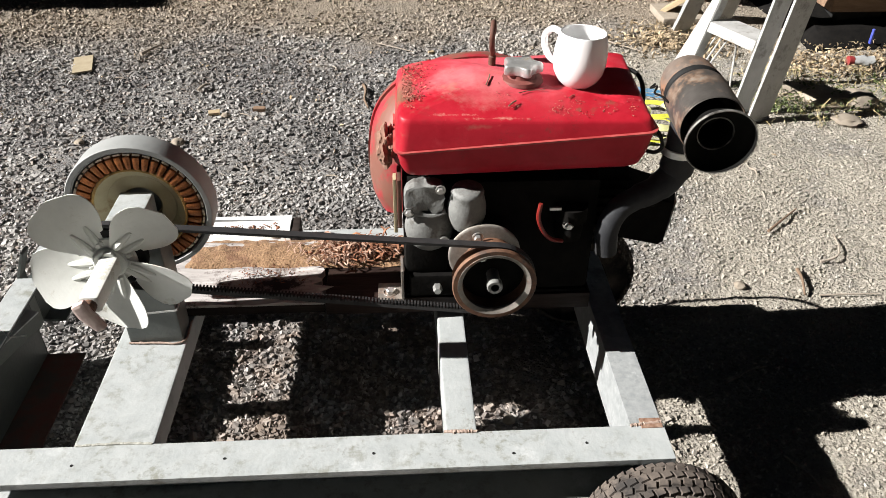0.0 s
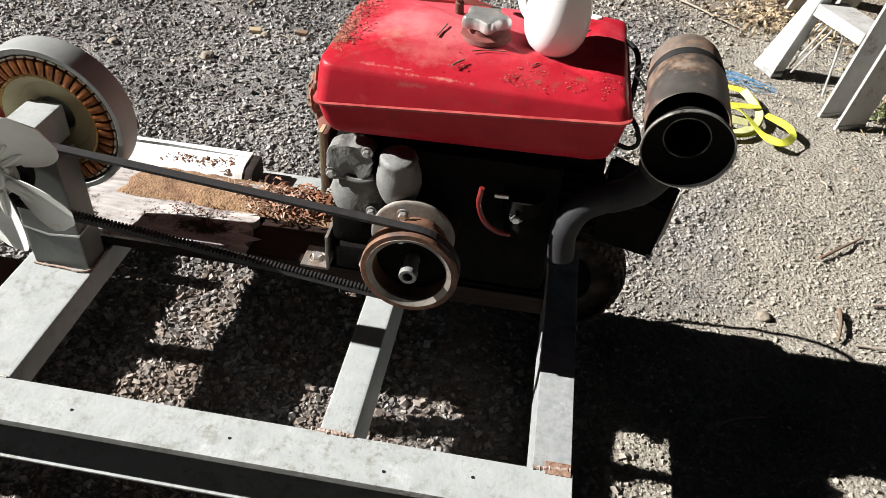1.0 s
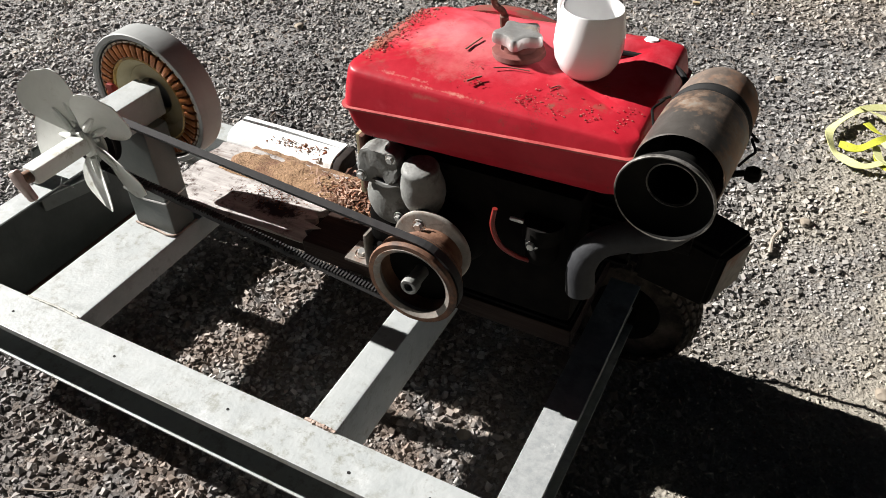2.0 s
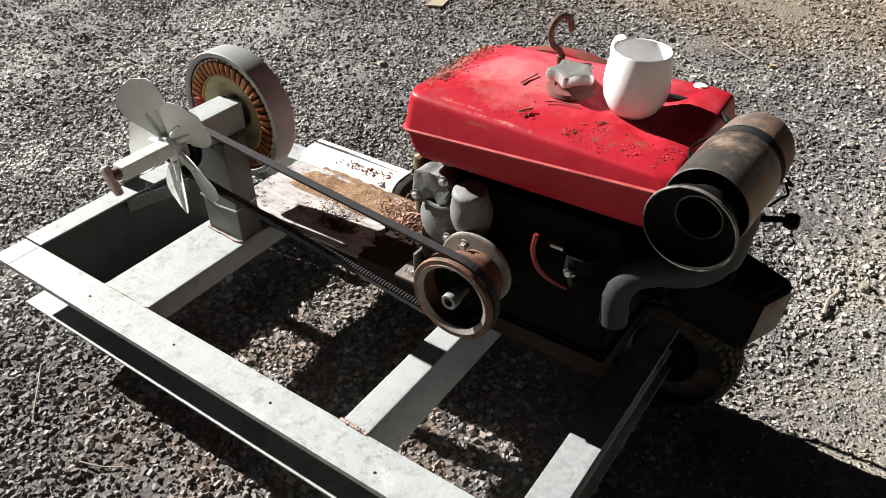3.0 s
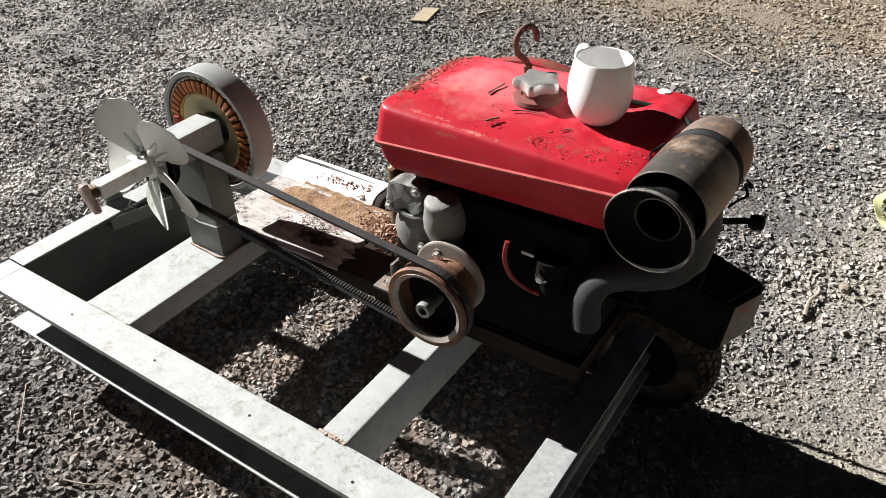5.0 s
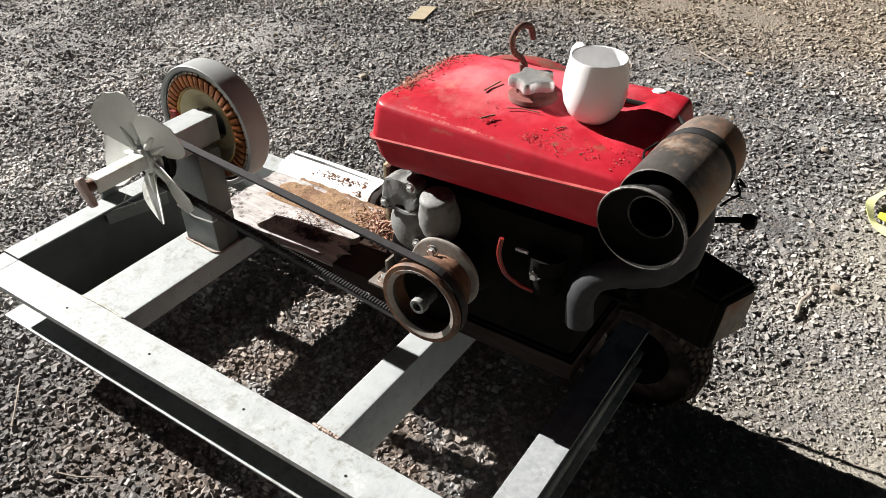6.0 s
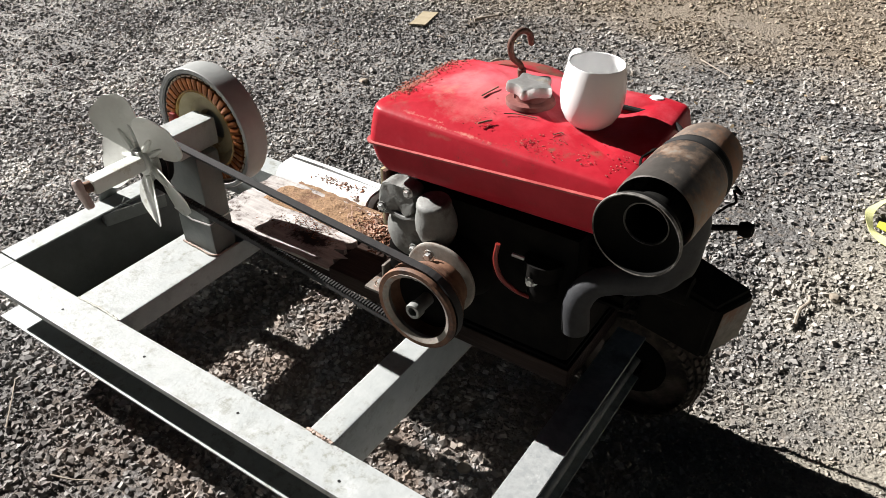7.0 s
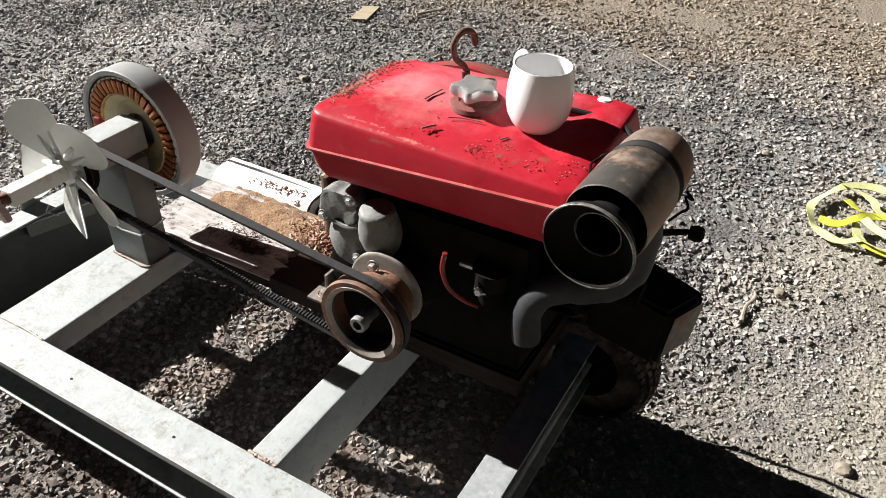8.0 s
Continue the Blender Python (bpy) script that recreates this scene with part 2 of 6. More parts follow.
copper = surface("lacquered_copper_wire", (0.20, 0.06, 0.018), (0.46, 0.17, 0.055), 300, 0.3, 0.5, 0.0006, 420, per_object=0.25, stretch=(1, 1, 1))
pole_steel = surface("rusty_pole_tip", (0.50, 0.40, 0.30), (0.70, 0.60, 0.48), 120, 0.5, 0.4)
ceramic = surface("white_glazed_ceramic", (0.80, 0.80, 0.80), (0.83, 0.83, 0.83), 20, 0.22, 0, coat=0.2)
red_hose = surface("red_fuel_hose", (0.16, 0.012, 0.009), (0.22, 0.022, 0.016), 60, 0.4)
old_timber = surface("weathered_timber", (0.24, 0.22, 0.21), (0.52, 0.50, 0.48), 60, 0.85, 0, 0.0022, 60, (0.20, 0.14, 0.11), 9, 0.42, stretch=(0.2, 1.6, 1.6))
add_dust(old_timber, (0.07, 0.045, 0.038), 60, 0.56, 11)
# black patch painted where the rotor's shadow falls, and brown dirt on the slab
add_patch(old_timber, (0.018, 0.017, 0.020), (-0.215, -0.062, 0.012), (0.11, 0.045, 0.04), 26, 0.40, 0.12)
add_patch(old_timber, (0.17, 0.095, 0.058), (-0.22, -0.01, 0.012), (0.20, 0.05, 0.04), 34, 0.22, 0.2)
black_wood = surface("black_wood_grain", (0.012, 0.009, 0.008), (0.035, 0.026, 0.022), 40, 0.8, 0, 0.002, 70, stretch=(0.2, 1.6, 1.6), spec=0.2)
bearer_wood = surface("oily_shaded_wood", (0.016, 0.011, 0.010), (0.042, 0.027, 0.022), 40, 0.4, 0, 0.002, 70, stretch=(0.2, 1.6, 1.6), spec=0.15)
hook_rust = surface("dark_rust", (0.06, 0.026, 0.018), (0.13, 0.058, 0.038), 70, 0.75, 0.2, 0.0006, 140)
sawdust_tan = surface("damp_sawdust", (0.15, 0.082, 0.042), (0.35, 0.222, 0.122), 200, 0.95, 0, 0.004, 260, (0.15, 0.075, 0.042), 16, 0.44)
shaving_pale = surface("pale_wood_shavings", (0.28, 0.17, 0.12), (0.48, 0.33, 0.25), 80, 0.9, 0, per_island=0.4)
chip_brown = surface("bark_chips", (0.085, 0.030, 0.014), (0.27, 0.120, 0.062), 80, 0.9, 0, per_island=0.5)
twig_brown = surface("dry_twig", (0.105, 0.065, 0.043), (0.196, 0.138, 0.092), 70, 0.9, 0, 0.0006, 160)
twig_pale = surface("bleached_twig", (0.235, 0.196, 0.157), (0.360, 0.315, 0.262), 70, 0.9, 0, 0.0006, 160)
straw_dry = surface("dry_grass_blades", (0.26, 0.21, 0.10), (0.42, 0.36, 0.20), 60, 0.8, 0, per_island=0.4)
offcut_white = surface("white_offcut_paint", (0.62, 0.63, 0.62), (0.74, 0.75, 0.74), 18, 0.5, 0, 0.0006, 120, (0.46, 0.45, 0.42), 14, 0.36)
leaf_dry = surface("dry_leaves", (0.17, 0.125, 0.075), (0.42, 0.335, 0.22), 40, 0.8, 0, per_island=0.7)
weed_green = surface("weed_leaves", (0.06, 0.085, 0.025), (0.12, 0.15, 0.05), 40, 0.6, 0, per_island=0.5)
ladder_white = surface("scuffed_ladder_paint", (0.35, 0.35, 0.34), (0.46, 0.46, 0.45), 18, 0.5, 0.1, 0.0004, 120, (0.21, 0.205, 0.19), 12, 0.42)
add_dust(ladder_white, (0.24, 0.23, 0.21), 60, 0.50, 14)
strap_yellow = surface("yellow_webbing", (0.46, 0.48, 0.03), (0.62, 0.63, 0.07), 300, 0.75, 0, 0.0008, 500, (0.38, 0.36, 0.08), 24, 0.38)
strap_pale = surface("pale_webbing", (0.47, 0.48, 0.20), (0.58, 0.58, 0.30), 200, 0.7, 0, 0.0006, 500)
bag_blue = surface("blue_plastic_film", (0.02, 0.03, 0.25), (0.10, 0.13, 0.45), 90, 0.35)
rope_blue = surface("blue_twine", (0.020, 0.144, 0.327), (0.065, 0.275, 0.471), 200, 0.6, 0, 0.001, 300)
card_tan = surface("weathered_card", (0.25, 0.205, 0.13), (0.33, 0.28, 0.19), 30, 0.9, 0, 0.0006, 120, (0.235, 0.196, 0.131), 9, 0.35)
plank_pale = surface("pale_plank", (0.327, 0.249, 0.144), (0.432, 0.347, 0.223), 30, 0.8, 0, 0.0008, 90, (0.223, 0.157, 0.092), 6, 0.35, stretch=(0.3, 2, 2))
plank_brown = surface("rough_brown_plank", (0.131, 0.078, 0.046), (0.249, 0.164, 0.105), 30, 0.85, 0, 0.002, 80, (0.065, 0.039, 0.026), 6, 0.42, stretch=(0.3, 2, 2))
rock_tan = surface("tan_rock", (0.196, 0.164, 0.124), (0.315, 0.275, 0.223), 20, 0.9, 0, 0.003, 60, per_object=0.3)


def ground_material(name, stones=False):
    """Grey crushed gravel that turns to sandy soil towards the right and to brown earth far off."""
    m = bpy.data.materials.new(name)
    m.use_nodes = True
    n, l = m.node_tree.nodes, m.node_tree.links
    b = n["Principled BSDF"]
    co = n.new("ShaderNodeTexCoord").outputs["Object"]

    def noise_tex(scale, detail=6, rough=0.65):
        t = n.new("ShaderNodeTexNoise")
        t.inputs["Scale"].default_value, t.inputs["Detail"].default_value, t.inputs["Roughness"].default_value = scale, detail, rough
        l.new(co, t.inputs["Vector"])
        return t.outputs["Fac"]

    def ramp(fac, stops):
        r = n.new("ShaderNodeValToRGB")
        while len(r.color_ramp.elements) < len(stops):
            r.color_ramp.elements.new(0.5)
        for e, (p, c) in zip(r.color_ramp.elements, stops):
            e.position, e.color = p, (*c, 1)
        l.new(fac, r.inputs["Fac"])
        return r.outputs["Color"]

    def blend(fac, a, c):
        x = n.new("ShaderNodeMix")
        x.data_type = "RGBA"
        l.new(fac, x.inputs["Factor"]), l.new(a, x.inputs["A"]), l.new(c, x.inputs["B"])
        return x.outputs["Result"]

    def span(value, lo, hi):
        r = n.new("ShaderNodeMapRange")
        r.interpolation_type = "SMOOTHSTEP"
        r.inputs["From Min"].default_value, r.inputs["From Max"].default_value = lo, hi
        l.new(value, r.inputs["Value"])
        return r.outputs["Result"]

    def math_node(op, a, c):
        x = n.new("ShaderNodeMath")
        x.operation = op
        for i, v in enumerate((a, c)):
            if isinstance(v, (int, float)):
                x.inputs[i].default_value = v
            else:
                l.new(v, x.inputs[i])
        return x.outputs[0]

    cells = n.new("ShaderNodeTexVoronoi")
    cells.inputs["Scale"].default_value = 110
    l.new(co, cells.inputs["Vector"])
    piece = n.new("ShaderNodeNewGeometry").outputs["Random Per Island"] if stones else cells.outputs["Color"]
    dusty = span(noise_tex(2.6, 6), 0.42, 0.62)
    dark = ramp(piece, [(0.0, (0.091, 0.088, 0.086)), (0.35, (0.143, 0.140, 0.138)), (0.5, (0.177, 0.154, 0.136)), (0.62, (0.167, 0.164, 0.162)), (0.93, (0.240, 0.234, 0.227)), (1.0, (0.368, 0.363, 0.346))])
    pale = ramp(piece, [(0.0, (0.185, 0.179, 0.172)), (0.4, (0.262, 0.255, 0.245)), (0.52, (0.288, 0.258, 0.226)), (0.65, (0.302, 0.295, 0.283)), (0.95, (0.395, 0.386, 0.368)), (1.0, (0.50, 0.488, 0.47))])
    grey = blend(dusty, dark, pale)
    fines = n.new("ShaderNodeHueSaturation")
    fines.inputs["Value"].default_value = 1.17 if stones else 0.90
    l.new(grey, fines.inputs["Color"])
    grey = fines.outputs["Color"]
    grain = piece if stones else noise_tex(120)
    sand_stops = ((0.22, 0.202, 0.170), (0.31, 0.288, 0.245), (0.375, 0.35, 0.302)) if stones else ((0.18, 0.164, 0.136), (0.36, 0.332, 0.28), (0.50, 0.466, 0.402))
    sand = ramp(grain, list(zip((0.1, 0.5, 0.95), sand_stops)))
    soil = ramp(grain, [(0.1, (0.170, 0.141, 0.110)), (0.5, (0.262, 0.221, 0.173)), (0.95, (0.40, 0.347, 0.276))])
    xyz = n.new("ShaderNodeSeparateXYZ")
    l.new(co, xyz.inputs[0])
    wander = math_node("MULTIPLY", math_node("SUBTRACT", noise_tex(2.2, 5), 0.5), 1.4)
    far = span(math_node("ADD", xyz.outputs["Y"], wander), 1.75, 2.5)
    side = span(math_node("ADD", math_node("SUBTRACT", xyz.outputs["X"], math_node("MULTIPLY", xyz.outputs["Y"], 0.25)), math_node("MULTIPLY", wander, 0.6)), 0.06, 0.40)
    patch = math_node("MULTIPLY", side, span(noise_tex(4, 7), 0.26, 0.54))
    # reddish earth showing between the stones under the trailer and to its right
    place = n.new("ShaderNodeVectorMath")
    place.operation = "DISTANCE"
    place.inputs[1].default_value = (-0.08, 0.22, 0.0)
    l.new(co, place.inputs[0])
    near = math_node("MULTIPLY", math_node("SUBTRACT", 1.0, span(place.outputs["Value"], 0.25, 0.75)), span(noise_tex(9, 7), 0.36, 0.58))
    earth = ramp(grain, [(0.1, (0.115, 0.083, 0.062)), (0.5, (0.19, 0.142, 0.110)), (0.95, (0.29, 0.232, 0.188))])
    colour = blend(far, blend(patch, blend(math_node("MULTIPLY", near, 0.75), grey, earth), sand), soil)
    # Ground colour rises by up to 38 percent towards the left.
    left_paler = math_node("MULTIPLY", span(math_node("SUBTRACT", math_node("MULTIPLY", xyz.outputs["X"], -1.0), math_node("MULTIPLY", wander, 0.5)), 0.75, 1.3), span(math_node("MULTIPLY", xyz.outputs["Y"], -1.0), -1.9, -1.3))
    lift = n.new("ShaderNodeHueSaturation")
    l.new(math_node("ADD", math_node("MULTIPLY", left_paler, 0.38), 1.0), lift.inputs["Value"]), l.new(colour, lift.inputs["Color"])
    l.new(lift.outputs["Color"], b.inputs["Base Color"])
    b.inputs["Roughness"].default_value, b.inputs["Specular IOR Level"].default_value = 0.9, 0.25
    if stones:
        return m
    height = math_node("ADD", math_node("MULTIPLY", cells.outputs["Distance"], -1.0), math_node("MULTIPLY", noise_tex(190, 5), 1.6))
    bump = n.new("ShaderNodeBump")
    bump.inputs["Strength"].default_value, bump.inputs["Distance"].default_value = 1.0, 0.0075
    l.new(height, bump.inputs["Height"]), l.new(bump.outputs["Normal"], b.inputs["Normal"])
    return m


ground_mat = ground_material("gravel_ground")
gravel_mat = ground_material("gravel_stones", True)


# ---- building helpers ----
def thing(name, base, label, category, group="", kind=""):
    e = new(name)
    e.empty_display_size = 0.05
    e.location = base
    return tagged(e, label, category, group, kind)


def root_place(ob):
    while ob.parent:
        ob = ob.parent
    return Vector(ob.location)


def part(name, bm, material, parent, label="", smooth=True):
    """Links a bmesh in world places as one mesh object under parent."""
    me = bpy.data.meshes.new(name)
    bmesh.ops.translate(bm, verts=bm.verts, vec=-root_place(parent))
    bmesh.ops.recalc_face_normals(bm, faces=bm.faces)
    bm.to_mesh(me)
    bm.free()
    for p in me.polygons:
        p.use_smooth = smooth
    if smooth:
        me.set_sharp_from_angle(angle=radians(38))
    me.materials.append(material)
    ob = new(name, me)
    ob.parent = parent
    if smooth and len(me.polygons) < 4000:
        ob.modifiers.new("even_normals", "WEIGHTED_NORMAL").keep_sharp = True
    return tagged(ob, label)


def single(name, bm, material, base, label, category, group="", kind="", smooth=True):
    """A thing that is one mesh."""
    me = bpy.data.meshes.new(name)
    bmesh.ops.translate(bm, verts=bm.verts, vec=-Vector(base))
    bmesh.ops.recalc_face_normals(bm, faces=bm.faces)
    bm.to_mesh(me)
    bm.free()
    for p in me.polygons:
        p.use_smooth = smooth
    if smooth:
        me.set_sharp_from_angle(angle=radians(38))
    me.materials.append(material)
    ob = new(name, me)
    ob.location = base
    if smooth and len(me.polygons) < 4000:
        ob.modifiers.new("even_normals", "WEIGHTED_NORMAL").keep_sharp = True
    return tagged(ob, label, category, group, kind)


def box(x0, x1, y0, y1, z0, z1, bevel=0.002, m=None, bm=None):
    bm = bm or bmesh.new()
    made = bmesh.ops.create_cube(bm, size=1)["verts"]
    bmesh.ops.scale(bm, verts=made, vec=(x1 - x0, y1 - y0, z1 - z0))
    bmesh.ops.translate(bm, verts=made, vec=((x0 + x1) / 2, (y0 + y1) / 2, (z0 + z1) / 2))
    if bevel:
        edges = list({e for v in made for e in v.link_edges})
        made = bmesh.ops.bevel(bm, geom=edges, offset=bevel, segments=2, affect="EDGES", profile=0.6)["verts"]
    if m is not None:
        bmesh.ops.transform(bm, matrix=m, verts=bm.verts)
    return bm


def prism(profile, axis, a, b, bevel=0.0, bm=None):
    """Extrudes a closed outline of (u, v) along an axis: 'x' takes (y, z), 'y' takes (x, z), 'z' takes (x, y)."""
    bm = bm or bmesh.new()
    put = {"x": lambda u, v, w: (w, u, v), "y": lambda u, v, w: (u, w, v), "z": lambda u, v, w: (u, v, w)}[axis]
    rows = [[bm.verts.new(put(u, v, w)) for u, v in profile] for w in (a, b)]
    k = len(profile)
    faces = [bm.faces.new((rows[0][i], rows[0][(i + 1) % k], rows[1][(i + 1) % k], rows[1][i])) for i in range(k)]
    faces += [bm.faces.new(rows[0]), bm.faces.new(rows[1][::-1])]
    if bevel:
        bmesh.ops.bevel(bm, geom=list({e for f in faces for e in f.edges}), offset=bevel, segments=2, affect="EDGES", profile=0.6)
    return bm


def lathe(profile, centre, axis=(0, 1, 0), seg=40, closed=False, bm=None):
    """Turns (radius, along) round an axis through centre; closed joins the outline's end to its start."""
    bm = bm or bmesh.new()
    turn = Vector((0, 0, 1)).rotation_difference(Vector(axis)).to_matrix()
    c = Vector(centre)
    rows = []
    for r, h in profile:
        if r < 1e-6:
            rows.append([bm.verts.new(c + turn @ Vector((0, 0, h)))])
        else:
            rows.append([bm.verts.new(c + turn @ Vector((r * math.cos(2 * math.pi * i / seg), r * math.sin(2 * math.pi * i / seg), h))) for i in range(seg)])
    pairs = list(zip(rows, rows[1:])) + ([(rows[-1], rows[0])] if closed else [])
    for p, q in pairs:
        for i in range(seg):
            j = (i + 1) % seg
            if len(p) == 1 and len(q) > 1:
                bm.faces.new((p[0], q[i], q[j]))
            elif len(q) == 1 and len(p) > 1:
                bm.faces.new((p[i], p[j], q[0]))
            elif len(p) > 1:
                bm.faces.new((p[i], p[j], q[j], q[i]))
    return bm


def rod(points, radius, seg=10, bm=None, cap=True, flat=None):
    """A round bar along points; radius is one number or one for each point. flat: (wide, thick, up) gives a strap instead."""
    bm = bm or bmesh.new()
    pts = [Vector(p) for p in points]
    radii = radius if isinstance(radius, (list, tuple)) else [radius] * len(pts)
    side = None
    rows = []
    for i, p in enumerate(pts):
        d = (pts[min(i + 1, len(pts) - 1)] - pts[max(i - 1, 0)]).normalized()
        if side is None:
            side = d.cross(Vector((0, 0, 1)))
            if side.length < 0.1:
                side = d.cross(Vector((0, 1, 0)))
        side = (side - d * side.dot(d)).normalized()
        up = side.cross(d).normalized()
        rows.append([bm.verts.new(p + (side * math.cos(a) + up * math.sin(a)) * radii[i]) for a in (2 * math.pi * k / seg for k in range(seg))])
    for p, q in zip(rows, rows[1:]):
        for i in range(seg):
            bm.faces.new((p[i], p[(i + 1) % seg], q[(i + 1) % seg], q[i]))
    if cap:
        bm.faces.new(rows[0][::-1])
        bm.faces.new(rows[-1])
    return bm


def smooth_line(points, steps=6):
    """Catmull-Rom points through the given ones."""
    p = [Vector(q) for q in points]
    p = [p[0] * 2 - p[1]] + p + [p[-1] * 2 - p[-2]]
    out = []
    for i in range(1, len(p) - 2):
        for k in range(steps):
            t = k / steps
            out.append(0.5 * (2 * p[i] + (p[i + 1] - p[i - 1]) * t + (2 * p[i - 1] - 5 * p[i] + 4 * p[i + 1] - p[i + 2]) * t * t
                              + (3 * p[i] - p[i - 1] - 3 * p[i + 1] + p[i + 2]) * t ** 3))
    return out + [p[-2]]


def bolt(centre, axis, r=0.008, h=0.006, shank=0.0):
    bm = lathe([(0, h), (r * 0.8, h), (r, h * 0.75), (r, 0), (0, 0)], centre, axis, 6)
    lathe([(r * 1.5, 0.0005), (r * 1.5, -0.0012), (0, -0.0012)], centre, axis, 16, bm=bm)
    return bm


def weld(points, r=0.004, seed=1):
    """A lumpy bead along points."""
    rng = random.Random(seed)
    line = smooth_line(points, 14)
    return rod([p + Vector((rng.uniform(-1, 1), rng.uniform(-1, 1), rng.uniform(-0.4, 0.4))) * r * 0.25 for p in line],
               [r * rng.uniform(0.75, 1.15) for p in line], 8)


# ---- ground ----
def bumps(x, y):
    """Rise of the ground at a place."""
    p = Vector((x, y, 0))
    rise = 0.008 * noise.noise(p * 2.3) + 0.006 * noise.noise(p * 7) + 0.004 * noise.noise(p * 23) + 0.0025 * noise.noise(p * 60)
    # the yard falls a little to the right of the trailer
    a, b = min(max(min((x - 0.26) / 0.12, (2.0 - x) / 1.1), 0), 1), min(max(min((1.15 - y) / 0.45, (y + 0.07) / 0.12), 0), 1)
    return rise - 0.033 * a * a * (3 - 2 * a) * b * b * (3 - 2 * b)


def axis_steps(lo, hi, step, far):
    mid = list(np.arange(lo, hi, step))
    out, s, v = [], step, hi
    while v < far:
        out.append(v)
        s *= 1.35
        v += s
    back, s, v = [], step, lo
    while v > -far:
        s *= 1.35
        v -= s
        back.append(v)
    return back[::-1] + mid + out + [far]


def make_ground():
    xs, ys = axis_steps(-1.5, 1.5, 0.0125, 120), axis_steps(-0.7, 2.3, 0.0125, 160)
    verts = [(x, y, bumps(x, y) if abs(x) < 6 and abs(y) < 8 else 0.0) for y in ys for x in xs]
    w = len(xs)
    faces = [(j * w + i, j * w + i + 1, (j + 1) * w + i + 1, (j + 1) * w + i) for j in range(len(ys) - 1) for i in range(w - 1)]
    me = bpy.data.meshes.new("ground")
    me.from_pydata(verts, [], faces)
    me.polygons.foreach_set("use_smooth", [True] * len(faces))
    me.materials.append(ground_mat)
    ob = new("ground", me)
    return tagged(ob, "grey crushed gravel yard with sandy and brown earthy patches", "ground", kind="structure")


make_ground()

CUBE_V = np.array([(x, y, z) for x in (-1, 1) for y in (-1, 1) for z in (-1, 1)]) * 0.72
CUBE_F = np.array([(0, 1, 3, 2), (4, 6, 7, 5), (0, 4, 5, 1), (2, 3, 7, 6), (0, 2, 6, 4), (1, 5, 7, 3)])


def scatter_stones(name, spots, sizes, material, label, seed):
    """One mesh of many small angular stones."""
    rng = np.random.default_rng(seed)
    k = len(spots)
    v = CUBE_V[None] * (1 + rng.uniform(-0.5, 0.42, (k, 8, 3)))
    v = v * (sizes[:, None, None] * rng.uniform(0.55, 1.25, (k, 1, 3)))
    ang = rng.uniform(0, 2 * np.pi, (k, 3))
    for a, (i, j) in enumerate(((0, 1), (1, 2), (0, 2))):
        c, s = np.cos(ang[:, a])[:, None], np.sin(ang[:, a])[:, None]
        vi, vj = v[..., i].copy(), v[..., j].copy()
        v[..., i], v[..., j] = c * vi - s * vj, s * vi + c * vj
    v[..., 2] *= 0.82
    v += spots[:, None, :]
    f = (CUBE_F[None] + (np.arange(k) * 8)[:, None, None]).reshape(-1, 4)
    me = bpy.data.meshes.new(name)
    me.from_pydata(v.reshape(-1, 3), [], f)
    me.materials.append(material)
    return tagged(new(name, me), label, "gravel", kind="stuff")


def gravel():
    rng = np.random.default_rng(5)
    for name, k, x0, x1, y0, y1, lo, hi, label in (
            ("gravel", 160000, -1.6, 1.3, -0.35, 1.1, 0.0014, 0.0072, "loose grey crushed gravel under and round the trailer"),
            ("side_gravel", 32000, -2.9, -1.6, 0.1, 2.4, 0.0020, 0.0080, "loose grey gravel at the yard's side"),
            ("far_gravel", 120000, -2.2, 2.1, 1.1, 3.2, 0.0020, 0.0080, "loose grey gravel across the yard")):
        xy = rng.uniform((x0, y0), (x1, y1), (k, 2))
        keep = np.array([noise.noise(Vector((x * 3, y * 3, 7))) + 0.55 - 0.3 * max(0, x - 0.25 - 0.25 * y) - 0.12 * max(0, y - 1.7) > rng.uniform(-0.2, 0.6) for x, y in xy])
        xy = xy[keep]
        size = lo + (hi - lo) * rng.random(len(xy)) ** 2.3
        # on the sandy side the stones are fewer, smaller and half sunk
        sandy = xy[:, 0] - 0.25 * xy[:, 1] > 0.26 + 0.09 * rng.standard_normal(len(xy))
        some = ~sandy | (rng.random(len(xy)) < 0.8)
        xy, size, sandy = xy[some], size[some], sandy[some]
        size *= np.where(sandy, 0.66, 1.0)
        z = np.array([bumps(x, y) for x, y in xy]) + size * np.where(sandy, 0.14, 0.30)
        scatter_stones(name, np.column_stack([xy, z]), size, gravel_mat, label, 3)


gravel()


# ---- trailer ----
TOP, LOW = 0.20, 0.112               # top and bottom of the steel frame
trailer = thing("trailer", (-0.2, 0.2, 0.0), "white-painted welded steel trailer frame on two knobbly tyres", "trailer")


def channel(side, a, b, y_web, depth, along="x", z0=LOW, z1=TOP, t=0.004):
    """A steel channel: web at y_web (or x), flanges reaching depth to one side."""
    o = y_web
    d = depth
    s = t if d > 0 else -t
    outline = [(o, z0), (o + d, z0), (o + d, z0 + t), (o + s, z0 + t), (o + s, z1 - t), (o + d, z1 - t), (o + d, z1), (o, z1)]
    return prism(outline, "x" if along == "x" else "y", a, b, 0.0012)


